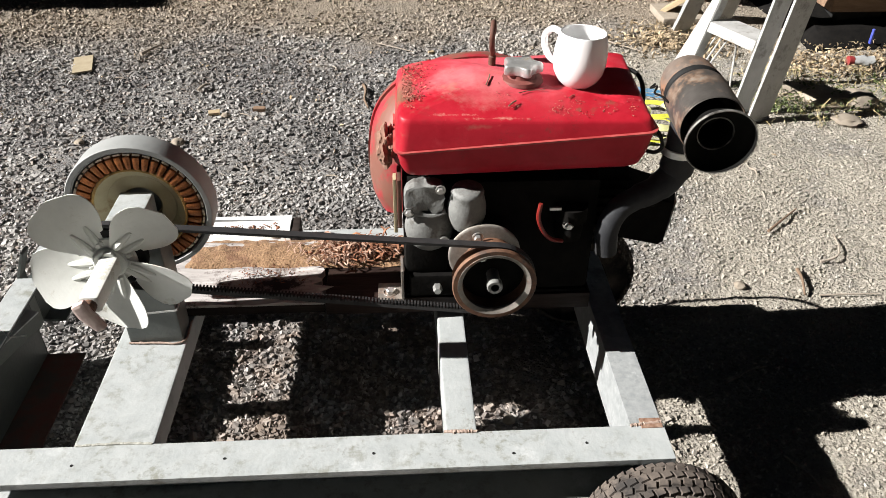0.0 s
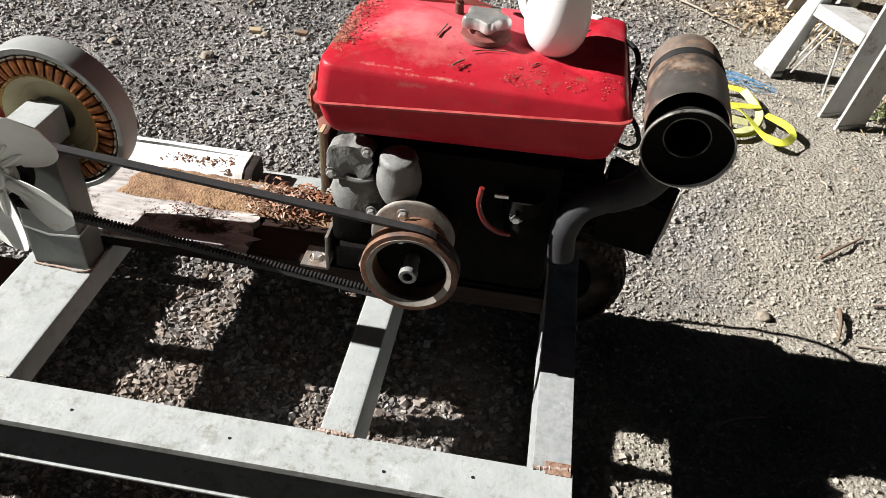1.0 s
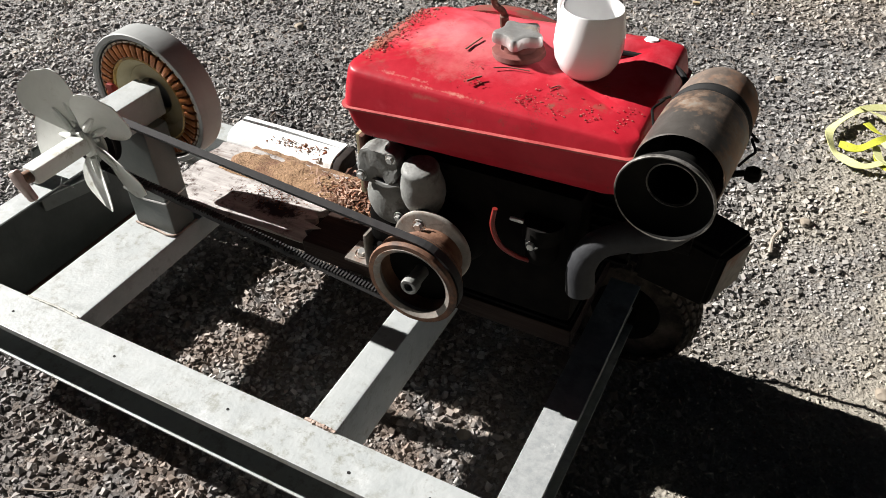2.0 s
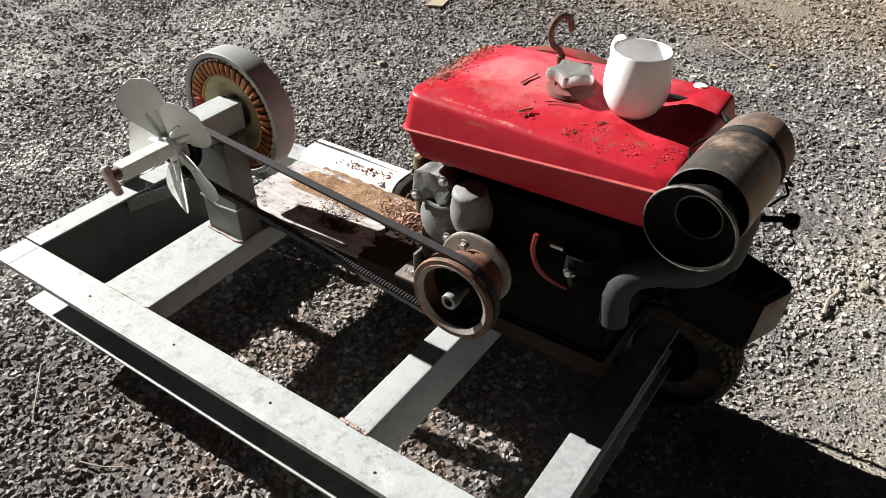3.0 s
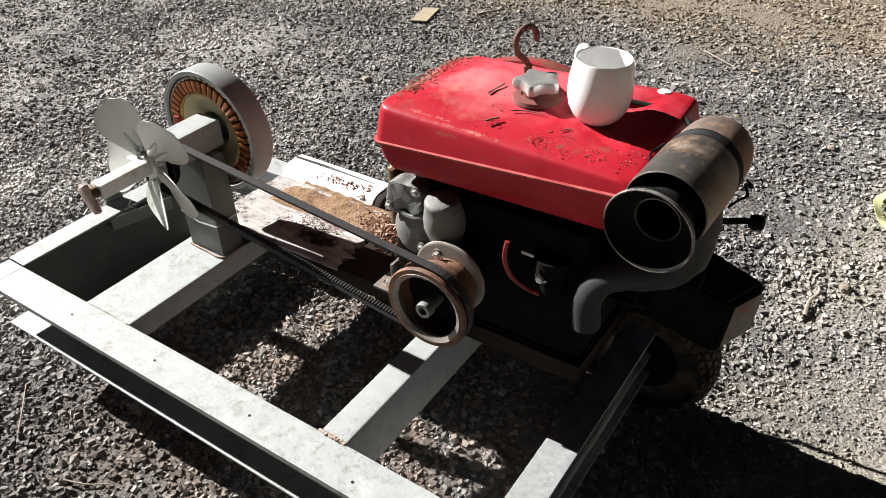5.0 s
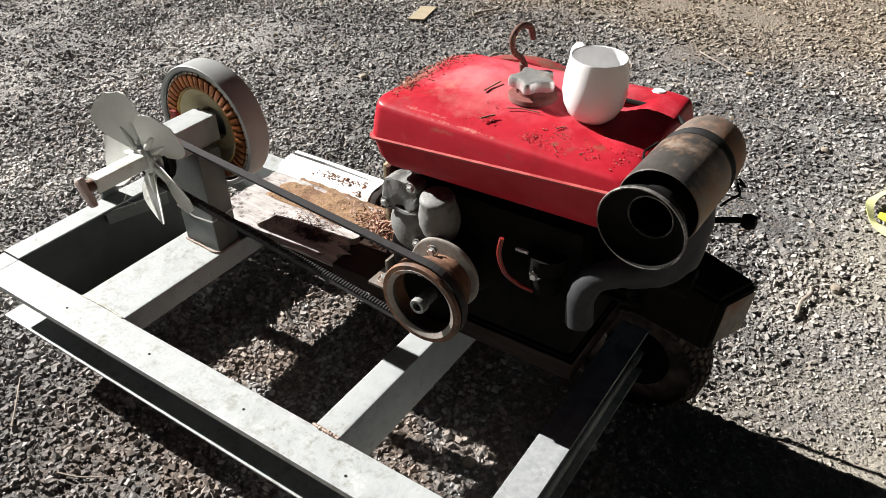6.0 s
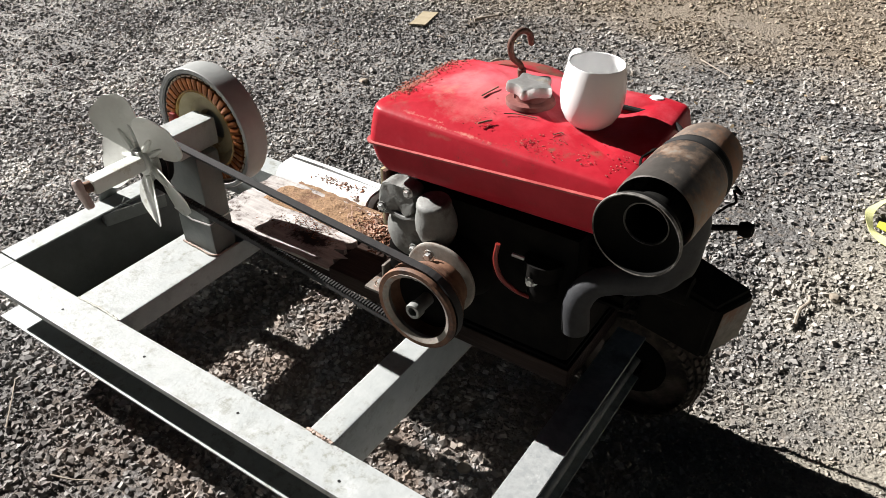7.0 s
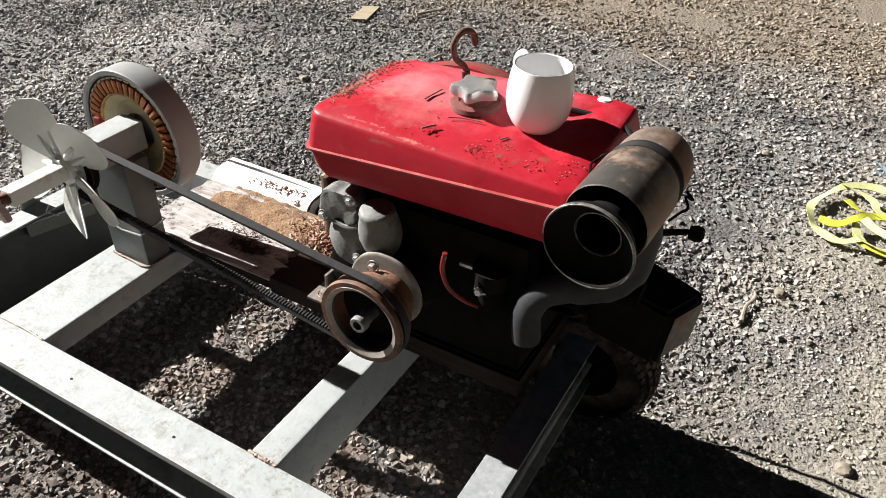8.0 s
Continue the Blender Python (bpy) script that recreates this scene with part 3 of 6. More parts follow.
def trailer_frame():
    front = part("front_rail", channel("out", -0.69, 0.309, 0.0, -0.058), paint_white, trailer)
    # lip under the front flange
    part("flange_lip", box(-0.69, 0.309, -0.0605, -0.0565, 0.189, 0.2, 0.0012), paint_white, front)
    part("end_cap", box(-0.735, -0.6905, -0.0605, 0.0, 0.19, 0.2, 0.002), paint_white, front)
    for x, y in ((-0.501, -0.033), (-0.3, -0.031), (-0.1, -0.032), (0.09, -0.041), (0.193, -0.028)):
        part("bolt_hole", lathe([(0, 0.2006), (0.0020, 0.2006), (0.0020, 0.1995)], (x, y, 0), (0, 0, 1), 10), black_paint, front)
    left = part("left_rail", channel("in", 0.001, 0.385, -0.735, 0.045, "y", 0.016), rail_shade, trailer)
    # White top over the dark web: sun and shade put into two paints.
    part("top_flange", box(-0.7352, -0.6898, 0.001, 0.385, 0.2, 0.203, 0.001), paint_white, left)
    part("lower_flange", box(-0.7308, -0.660, 0.001, 0.384, 0.0205, 0.0245, 0.001), red_oxide, left, "red primed lower flange")
    # Added plate: throws the dark band between the sunlit ground patches.
    angle = part("shadow_plate", prism([(-0.735, 0.08), (-0.731, 0.08), (-0.731, 0.202), (-0.709, 0.252), (-0.713, 0.255), (-0.735, 0.203)], "y", 0.386, 0.412, 0.0008), paint_grey, trailer, "grey plate added to throw a shadow band")
    part("rail_stub", channel("in", 0.4125, 0.47, -0.735, 0.045, "y", 0.08, 0.178), rail_shade, trailer)
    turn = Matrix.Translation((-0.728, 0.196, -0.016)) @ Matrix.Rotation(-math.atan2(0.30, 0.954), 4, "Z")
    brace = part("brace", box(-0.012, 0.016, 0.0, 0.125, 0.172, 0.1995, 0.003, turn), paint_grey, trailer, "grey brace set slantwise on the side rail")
    # Sunlight on the brace's top put in as a white cap.
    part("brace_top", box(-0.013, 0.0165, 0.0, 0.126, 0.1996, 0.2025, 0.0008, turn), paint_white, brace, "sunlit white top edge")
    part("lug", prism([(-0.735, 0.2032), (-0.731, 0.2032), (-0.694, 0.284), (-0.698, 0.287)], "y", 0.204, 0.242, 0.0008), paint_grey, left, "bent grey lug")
    part("wire", rod([(-0.70, 0.238, 0.208), (-0.675, 0.215, 0.214), (-0.655, 0.225, 0.208)], 0.0012, 6), steel, angle)
    right = part("right_rail", channel("out", 0.001, 0.425, 0.261, 0.046, "y", 0.112), galvanised, trailer)
    part("rust_patch", box(0.276, 0.3065, -0.006, 0.012, 0.1995, 0.2012, 0.0006), rust_weld, right, "rusted weld at the corner")
    part("rear_rail", channel("out", -0.735, 0.15, 0.471, 0.05, z1=0.1995), paint_white, trailer)
    part("cross_beam", box(-0.51, -0.401, 0.001, 0.47, 0.158, 0.2, 0.004), paint_white, trailer, "wide flat cross beam")
    part("cross_beam", box(0.0, 0.044, 0.001, 0.47, 0.108, 0.2, 0.004), paint_white, trailer, "narrow deep cross beam")
    part("weld_bead", weld([(-0.508, 0.0, 0.2), (-0.45, 0.002, 0.2), (-0.404, 0.0, 0.2)], 0.0022, 2), weld_bead, trailer)
    part("weld_bead", weld([(-0.002, 0.001, 0.2), (0.022, 0.0, 0.201), (0.044, 0.0, 0.2)], 0.0028, 3), stained_weld, trailer)
    part("weld_bead", weld([(0.262, 0.0, 0.2), (0.28, 0.002, 0.2), (0.306, 0.004, 0.2)], 0.003, 4), stained_weld, trailer)
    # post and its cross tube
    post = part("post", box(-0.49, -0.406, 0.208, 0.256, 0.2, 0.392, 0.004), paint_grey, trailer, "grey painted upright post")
    part("weld_bead", weld([(-0.49, 0.206, 0.202), (-0.45, 0.204, 0.203), (-0.406, 0.206, 0.202), (-0.403, 0.256, 0.202)], 0.0018, 5), stained_weld, trailer)
    part("wire_tie", rod([(-0.492, 0.206, 0.272), (-0.45, 0.2055, 0.262), (-0.404, 0.206, 0.266), (-0.4035, 0.258, 0.27), (-0.45, 0.259, 0.272), (-0.4925, 0.258, 0.274), (-0.492, 0.206, 0.272)], 0.0016, 6), steel, post, "bright wire tie")
    part("bearing_tube", box(-0.468, -0.42, 0.188, 0.272, 0.392, 0.44, 0.003), paint_white, trailer, "square bearing tube across the post")


trailer_frame()


AXLE = 0.1140


def wheel(x, y):
    w = part("wheel", lathe([(0.02, -0.03), (0.055, -0.03), (0.058, -0.012), (0.035, -0.006), (0.035, 0.006), (0.058, 0.012), (0.055, 0.03), (0.02, 0.03)], (x, y, AXLE), (0, 1, 0), 32, True), black_oily, trailer)
    prof = []
    for i in range(25):
        a = math.radians(-205 + 230 * i / 24 + 77.5)
        prof.append((0.0795 + 0.0325 * math.sin(a) if math.sin(a) < 0.9 else 0.0795 + 0.0325 * 0.95, 0.043 * math.cos(a)))
    tyre = part("tyre", lathe(prof, (x, y, AXLE), (0, 1, 0), 48, True), tyre_rubber, w)
    # blocks of the tread, joined
    bm = bmesh.new()
    rows = 46
    for i in range(rows):
        for j in range(-3, 4):
            a = 2 * math.pi * (i + (0.5 if j % 2 else 0)) / rows
            off = j * 0.0120
            r = 0.1110 - abs(j) ** 2.4 * 0.0009
            c = Matrix.Translation((x, y + off, AXLE)) @ Matrix.Rotation(a, 4, "Y") @ Matrix.Translation((0, 0, r)) @ Matrix.Rotation(0.22 * (1 if j % 2 else -1), 4, "Z") @ Matrix.Rotation(-0.13 * j, 4, "X")
            vs = bmesh.ops.create_cube(bm, size=1)["verts"]
            for v in vs:
                taper = 0.86 if v.co.z > 0 else 1.0
                v.co = c @ Vector((v.co.x * 0.0122 * taper, v.co.y * 0.0106 * taper, v.co.z * 0.0052))
    part("tread", bm, tyre_rubber, w, "worn knobbly tread", smooth=False)


wheel(0.286, -0.118)
wheel(0.286, 0.478)
part("axle", rod([(0.286, -0.16, AXLE), (0.286, 0.53, AXLE)], 0.0095, 12), galvanised, trailer)

# ---- alternator on the post ----
HUB = Vector((-0.444, 0.265, 0.412))
alternator = thing("alternator", HUB, "washing-machine alternator with grey rotor and copper windings", "alternator")


def make_alternator():
    rim = [(0.0965, 0.0), (0.099, -0.003), (0.1055, -0.003), (0.107, 0.0), (0.107, 0.036), (0.104, 0.042), (0.09, 0.045), (0.0, 0.045), (0.0, 0.040), (0.09, 0.040), (0.0965, 0.036)]
    part("rotor", lathe(rim, HUB, (0, 1, 0), 72), rotor_grey, alternator)
    part("core_ring", lathe([(0.066, 0.008), (0.07, 0.007), (0.0945, 0.012), (0.0945, 0.028), (0.066, 0.028)], HUB, (0, 1, 0), 72, True), black_oily, alternator)
    part("stator_plate", lathe([(0.026, 0.022), (0.03, 0.016), (0.050, 0.017), (0.057, 0.008), (0.0665, 0.003), (0.0685, 0.006), (0.0685, 0.028), (0.026, 0.028)], HUB, (0, 1, 0), 64, True), cream, alternator, "cream plastic stator ring")
    coil = box(-0.0054, 0.0054, -0.003, 0.022, 0.0695, 0.0912, 0.0044)
    for v in coil.verts:
        v.co.x *= 0.82 + 0.35 * (v.co.z - 0.07) / 0.02
    bmesh.ops.translate(coil, verts=coil.verts, vec=HUB)
    first = part("coil", coil, copper, alternator)
    tip = box(-0.0052, 0.0052, 0.001, 0.022, 0.0912, 0.0945, 0.0006)
    part("lacquer_ring", lathe([(0.0655, 0.001), (0.0668, -0.001), (0.0695, 0.0), (0.0705, 0.005), (0.0655, 0.008)], HUB, (0, 1, 0), 72, True), lacquer, alternator, "amber lacquered inner ring")
    bmesh.ops.translate(tip, verts=tip.verts, vec=HUB)
    tip = part("pole_tip", tip, pole_steel, alternator, "pale steel pole tip")
    for i in range(1, 42):
        for ob in (first, tip):
            o = ob.copy()
            scene.collection.objects.link(o)
            o.matrix_local = Matrix.Rotation(2 * math.pi * i / 42, 4, "Y")
    plug = box(-0.078, -0.065, -0.008, 0.004, -0.012, 0.014, 0.002)
    bmesh.ops.translate(plug, verts=plug.verts, vec=HUB)
    part("connector", plug, red_hose, alternator, "red wire terminal")


make_alternator()

# ---- fan and its shaft ----
FAN = Vector((-0.453, 0.15, 0.405))
fan = thing("cooling_fan", FAN, "pale painted five-bladed metal cooling fan on a shaft", "fan")


def blade(turn):
    """A twisted rounded blade, standing up before it is turned."""
    bm = bmesh.new()
    rows = []
    nu, nv = 12, 9
    for i in range(nu + 1):
        u = i / nu
        r = 0.016 + 0.099 * u
        half = 0.011 + 0.033 * math.sin(math.pi * min(1, u * 0.74)) ** 1.3
        if u > 0.76:
            half *= max(0.0, 1 - ((u - 0.76) / 0.2401) ** 2.6) ** 0.5 * 0.97 + 0.03
        pitch = -math.radians(21 - 4 * u)
        rows.append([(r, half * (2 * j / nv - 1), pitch) for j in range(nv + 1)])
    m = Matrix.Rotation(turn, 4, "Y")
    for thick in (-0.0008, 0.0008):
        grid = []
        for row in rows:
            line = []
            for r, s, pitch in row:
                s2 = s - 0.006
                camber = 0.006 - 60 * 0.06 * s * s
                v = Vector((s2 * math.cos(pitch), -s2 * math.sin(pitch) + camber * 0.8 + thick - 0.004 - 0.006 * (r - 0.016) / 0.1, r))
                line.append(bm.verts.new(FAN + m @ v))
            grid.append(line)
        for p, q in zip(grid, grid[1:]):
            for j in range(nv):
                bm.faces.new((p[j], p[j + 1], q[j + 1], q[j]) if thick > 0 else (p[j], q[j], q[j + 1], p[j + 1]))
        if thick < 0:
            low = grid
    edge = lambda g: [g[0][j] for j in range(nv + 1)] + [g[i][nv] for i in range(1, nu + 1)] + [g[nu][j] for j in range(nv - 1, -1, -1)] + [g[i][0] for i in range(nu - 1, 0, -1)]
    a, b = edge(low), edge(grid)
    for i in range(len(a)):
        j = (i + 1) % len(a)
        bm.faces.new((a[i], a[j], b[j], b[i]))
    return bm


def make_fan():
    part("hub_nut", lathe([(0, -0.016), (0.008, -0.016), (0.0095, -0.014), (0.0095, -0.010), (0, -0.010)], FAN + Vector((0.004, 0, 0.014)), (0, 1, 0), 6), fan_paint, fan)
    for k in range(4):
        a = math.radians(20 + 90 * k)
        part("bolt", bolt(FAN + Vector((0.029 * math.cos(a), -0.0028, 0.029 * math.sin(a))), (0, -1, 0), 0.0042, 0.0045), fan_paint, fan)
    for at in (51, 125, 187, 258, 332):
        b = part("blade", blade(math.radians(at)), fan_paint, fan)
        for s in (-0.007, 0.007):
            m = Matrix.Rotation(math.radians(at), 4, "Y")
            ridge = [FAN + m @ Vector((s * (0.9 + 0.5 * k / 5) - 0.004, 0.0036 + 0.48 * (s * (0.9 + 0.5 * k / 5) - 0.004) * 0.8 - 0.0058, 0.024 + 0.036 * k / 5)) for k in range(6)]
            part("rib", rod(ridge, [0.0050, 0.0056, 0.0054, 0.0048, 0.0040, 0.0022], 8), fan_paint, b)
    part("hub", lathe([(0.0, -0.012), (0.020, -0.012), (0.0225, -0.010), (0.023, -0.004), (0.025, -0.003), (0.034, -0.001), (0.035, 0.003), (0.0, 0.004)], FAN, (0, 1, 0), 28), fan_paint, fan)
    part("shaft", box(-0.462, -0.437, 0.047, 0.139, 0.395, 0.420, 0.005), fan_paint, fan, "square shaft in front of the fan")
    part("pulley", lathe([(0.0, 0.0025), (0.044, 0.0025), (0.0465, 0.004), (0.042, 0.0085), (0.042, 0.0115), (0.0465, 0.016), (0.044, 0.019), (0.0, 0.030)], FAN, (0, 1, 0), 40), black_paint, fan, "small black belt pulley")
    pin = part("pin", rod([(-0.449, 0.048, 0.408), (-0.448, 0.034, 0.41)], 0.009, 12), rust, fan)
    tab = box(-0.010, 0.010, -0.0055, 0.0055, -0.024, 0.024, 0.005)
    bmesh.ops.subdivide_edges(tab, edges=tab.edges[:], cuts=2, use_grid_fill=True)
    for v in tab.verts:
        v.co.x *= 1.0 - 0.35 * max(0.0, -v.co.z / 0.024) + 0.15 * noise.noise(v.co * 90)
        v.co.x += 5.0 * v.co.z * v.co.z
    bmesh.ops.transform(tab, matrix=Matrix.Translation(Vector((-0.447, 0.031, 0.402))) @ Matrix.Rotation(radians(-28), 4, "Y"), verts=tab.verts)
    part("pin_handle", tab, handle_pink, pin, "worn pinkish metal lever")


make_fan()

# ---- engine ----
engine = thing("engine", (0.12, 0.33, 0.235), "old stationary petrol engine with dented red fuel tank", "engine")
SHAFT = Vector((0.078, 0.145, 0.344))


def rounded_ring(x0, x1, y0, y1, r, k=8):
    out = []
    for cx, cy, a0 in ((x1 - r, y1 - r, 0), (x0 + r, y1 - r, 90), (x0 + r, y0 + r, 180), (x1 - r, y0 + r, 270)):
        for i in range(k + 1):
            a = math.radians(a0 + 90 * i / k)
            out.append((cx + r * math.cos(a), cy + r * math.sin(a)))
    return out


TX0, TX1, TY0, TY1 = -0.060, 0.310, 0.230, 0.455


def tank_lift(x):
    return 0.026 * (x + 0.064) / 0.376


def dome(x, y):
    """Height of the tank's top."""
    u, v = (x - TX0) / (TX1 - TX0), (y - TY0) / (TY1 - TY0)
    w = min(1.0, max(0.0, v / 0.62))
    z = 0.565 + 0.021 * w * (2 - w) - 0.010 * max(0.0, (v - 0.8) / 0.2) ** 2 - 0.017 * max(0.0, (u - 0.3) / 0.7) ** 1.2
    z -= 0.026 * max(0.0, 1 - u / 0.34) ** 2 * (0.12 + v)
    # dip beside the filler for the air filter, and the raised back edge
    dip = 1 / (1 + math.exp(-(u - 0.62) / 0.05)) * 1 / (1 + math.exp(-(v - 0.44) / 0.07)) * 1 / (1 + math.exp((v - 0.74) / 0.016))
    z -= 0.013 * dip
    z += 0.010 / (1 + math.exp(-(u - 0.55) / 0.08)) / (1 + math.exp(-(v - 0.765) / 0.014))
    # long shallow dents across the front and the left end
    z -= 0.0035 * math.exp(-((u - 0.34) / 0.12) ** 2 - ((v - 0.22) / 0.12) ** 2) + 0.003 * math.exp(-((u - 0.7) / 0.09) ** 2 - ((v - 0.16) / 0.1) ** 2)
    z += 0.0016 * noise.noise(Vector((x * 26, y * 26, 2))) + 0.0012 * noise.noise(Vector((x * 60, y * 60, 5)))
    return z + 0.1 * tank_lift(x)


def make_tank():
    # below the seam: (height over the bottom edge 0..1, inset, corner radius)
    bm = bmesh.new()
    rings = []
    for f, inset, r in ((0.0, 0.026, 0.02), (0.03, 0.018, 0.02), (0.12, 0.0115, 0.019), (0.4, 0.006, 0.018), (0.9, 0.0012, 0.017), (1.0, 0.0, 0.017)):
        ring = []
        for x, y in rounded_ring(TX0 + inset, TX1 - inset, TY0 + inset, TY1 - inset, r):
            low, high = 0.4685 + 0.35 * tank_lift(x), 0.5165 + tank_lift(x)
            ring.append(bm.verts.new((x, y, low + (high - low) * f)))
        rings.append(ring)
    # above it: up to the rounded edge of the top
    for f, inset, r in ((0.08, 0.0004, 0.017), (0.5, 0.0030, 0.018), (0.84, 0.0056, 0.019), (0.935, 0.0072, 0.02), (0.985, 0.0098, 0.02), (1.0, 0.0150, 0.02)):
        ring = []
        for x, y in rounded_ring(TX0 + inset * 0.7, TX1 - inset, TY0 + inset, TY1 - inset, r):
            low, high = 0.5165 + tank_lift(x), dome(x, y)
            ring.append(bm.verts.new((x, y + 0.0012 * noise.noise(Vector((x * 30, 0, f * 3))), low + (high - low) * f)))
        rings.append(ring)
    base = rounded_ring(TX0 + 0.0172, TX1 - 0.022, TY0 + 0.022, TY1 - 0.022, 0.018)
    cx, cy = (TX0 + TX1) / 2, (TY0 + TY1) / 2
    for k in range(1, 16):
        s = 1 - k / 16
        ring = []
        for x, y in base:
            px = cx + (x - cx) * (s * 0.25 + 0.75 * s)
            py = cy + (y - cy) * s
            ring.append(bm.verts.new((px, py, dome(px, py))))
        rings.append(ring)
    n = len(base)
    for p, q in zip(rings, rings[1:]):
        for i in range(n):
            bm.faces.new((p[i], p[(i + 1) % n], q[(i + 1) % n], q[i]))
    bm.faces.new(rings[-1])
    bm.faces.new(rings[0][::-1])
    tank = part("fuel_tank", bm, tank_red, engine, "dented faded red fuel tank strewn with dirt")
    seam = bmesh.new()
    rows = []
    for z, inset in ((0.5145, 0.001), (0.5145, -0.0032), (0.5172, -0.0036), (0.518, 0.001)):
        rows.append([seam.verts.new((x, y, z + tank_lift(x))) for x, y in rounded_ring(TX0 + inset, TX1 - inset, TY0 + inset, TY1 - inset, 0.019)])
    for p, q in zip(rows, rows[1:] + rows[:1]):
        for i in range(n):
            seam.faces.new((p[i], p[(i + 1) % n], q[(i + 1) % n], q[i]))
    part("seam", seam, seam_red, tank, "worn pale seam flange")
    # filler neck and star-shaped cap
    c = Vector((0.128, 0.338, 0))
    z = dome(c.x, c.y)
    part("filler_neck", lathe([(0.033, -0.004), (0.031, 0.001), (0.027, 0.002), (0.0215, 0.0025), (0.0205, 0.005), (0.0205, 0.016), (0.0, 0.016)], (c.x, c.y, z), (0, 0, 1), 36), neck_dirt, tank)
    capm = bmesh.new()
    ringz = [(0.009, 0.85), (0.0105, 0.97), (0.015, 1.0), (0.0205, 0.98), (0.0232, 0.92), (0.0242, 0.8), (0.0244, 0.6), (0.0234, 0.5), (0.0238, 0.1)]
    rows = []
    for h, f in ringz:
        row = []
        for i in range(60):
            a = 2 * math.pi * i / 60
            r = (0.0262 + 0.0046 * math.cos(5 * a + 0.6) + 0.001 * math.cos(10 * a + 1.2)) * f
            row.append(capm.verts.new((c.x + r * math.cos(a), c.y + r * math.sin(a), z + h)))
        rows.append(row)
    for p, q in zip(rows, rows[1:]):
        for i in range(60):
            capm.faces.new((p[i], p[(i + 1) % 60], q[(i + 1) % 60], q[i]))
    capm.faces.new(rows[-1])
    capm.faces.new(rows[0][::-1])
    part("filler_cap", capm, chrome, tank, "pitted chrome star-shaped filler cap")
    # lifting hook
    hook = smooth_line([(0.0895, 0.386, 0.572), (0.0892, 0.384, 0.592), (0.0888, 0.3805, 0.604), (0.0858, 0.363, 0.620), (0.0850, 0.358, 0.638), (0.0865, 0.366, 0.648), (0.0888, 0.380, 0.6505), (0.0912, 0.3955, 0.643), (0.0922, 0.4015, 0.626)], 6)
    part("lifting_hook", rod(hook, [0.0056] * 10 + [0.0040] * (len(hook) - 16) + [0.0042, 0.0045, 0.0045, 0.0042, 0.0038, 0.003], 12), hook_rust, engine, "rusty lifting hook")
    part("paint_chip", lathe([(0, 0.0014), (0.008, 0.001), (0.010, -0.002)], (0.263, 0.425, dome(0.263, 0.425) + 0.0005), (0.05, 0.1, 1), 9), ceramic, tank, "white spot of paint")
    hose = smooth_line([(0.20, 0.39, 0.576), (0.245, 0.397, 0.574), (0.285, 0.397, 0.573), (0.316, 0.38, 0.566), (0.322, 0.355, 0.54), (0.318, 0.345, 0.49)], 6)
    part("breather_hose", rod(hose, 0.0035, 8), black_paint, engine, "thin black hose over the tank")
    part("white_clip", box(0.288, 0.300, 0.2395, 0.2425, 0.507, 0.5105, 0.0008), ceramic, engine, "small white cable clip")
    loop = smooth_line([(0.312, 0.262, 0.536), (0.322, 0.255, 0.525), (0.327, 0.252, 0.508), (0.318, 0.252, 0.499), (0.304, 0.256, 0.50)], 6)
    part("ignition_lead", rod(loop, 0.0028, 8), black_paint, engine, "looped black ignition lead")
    return tank


make_tank()


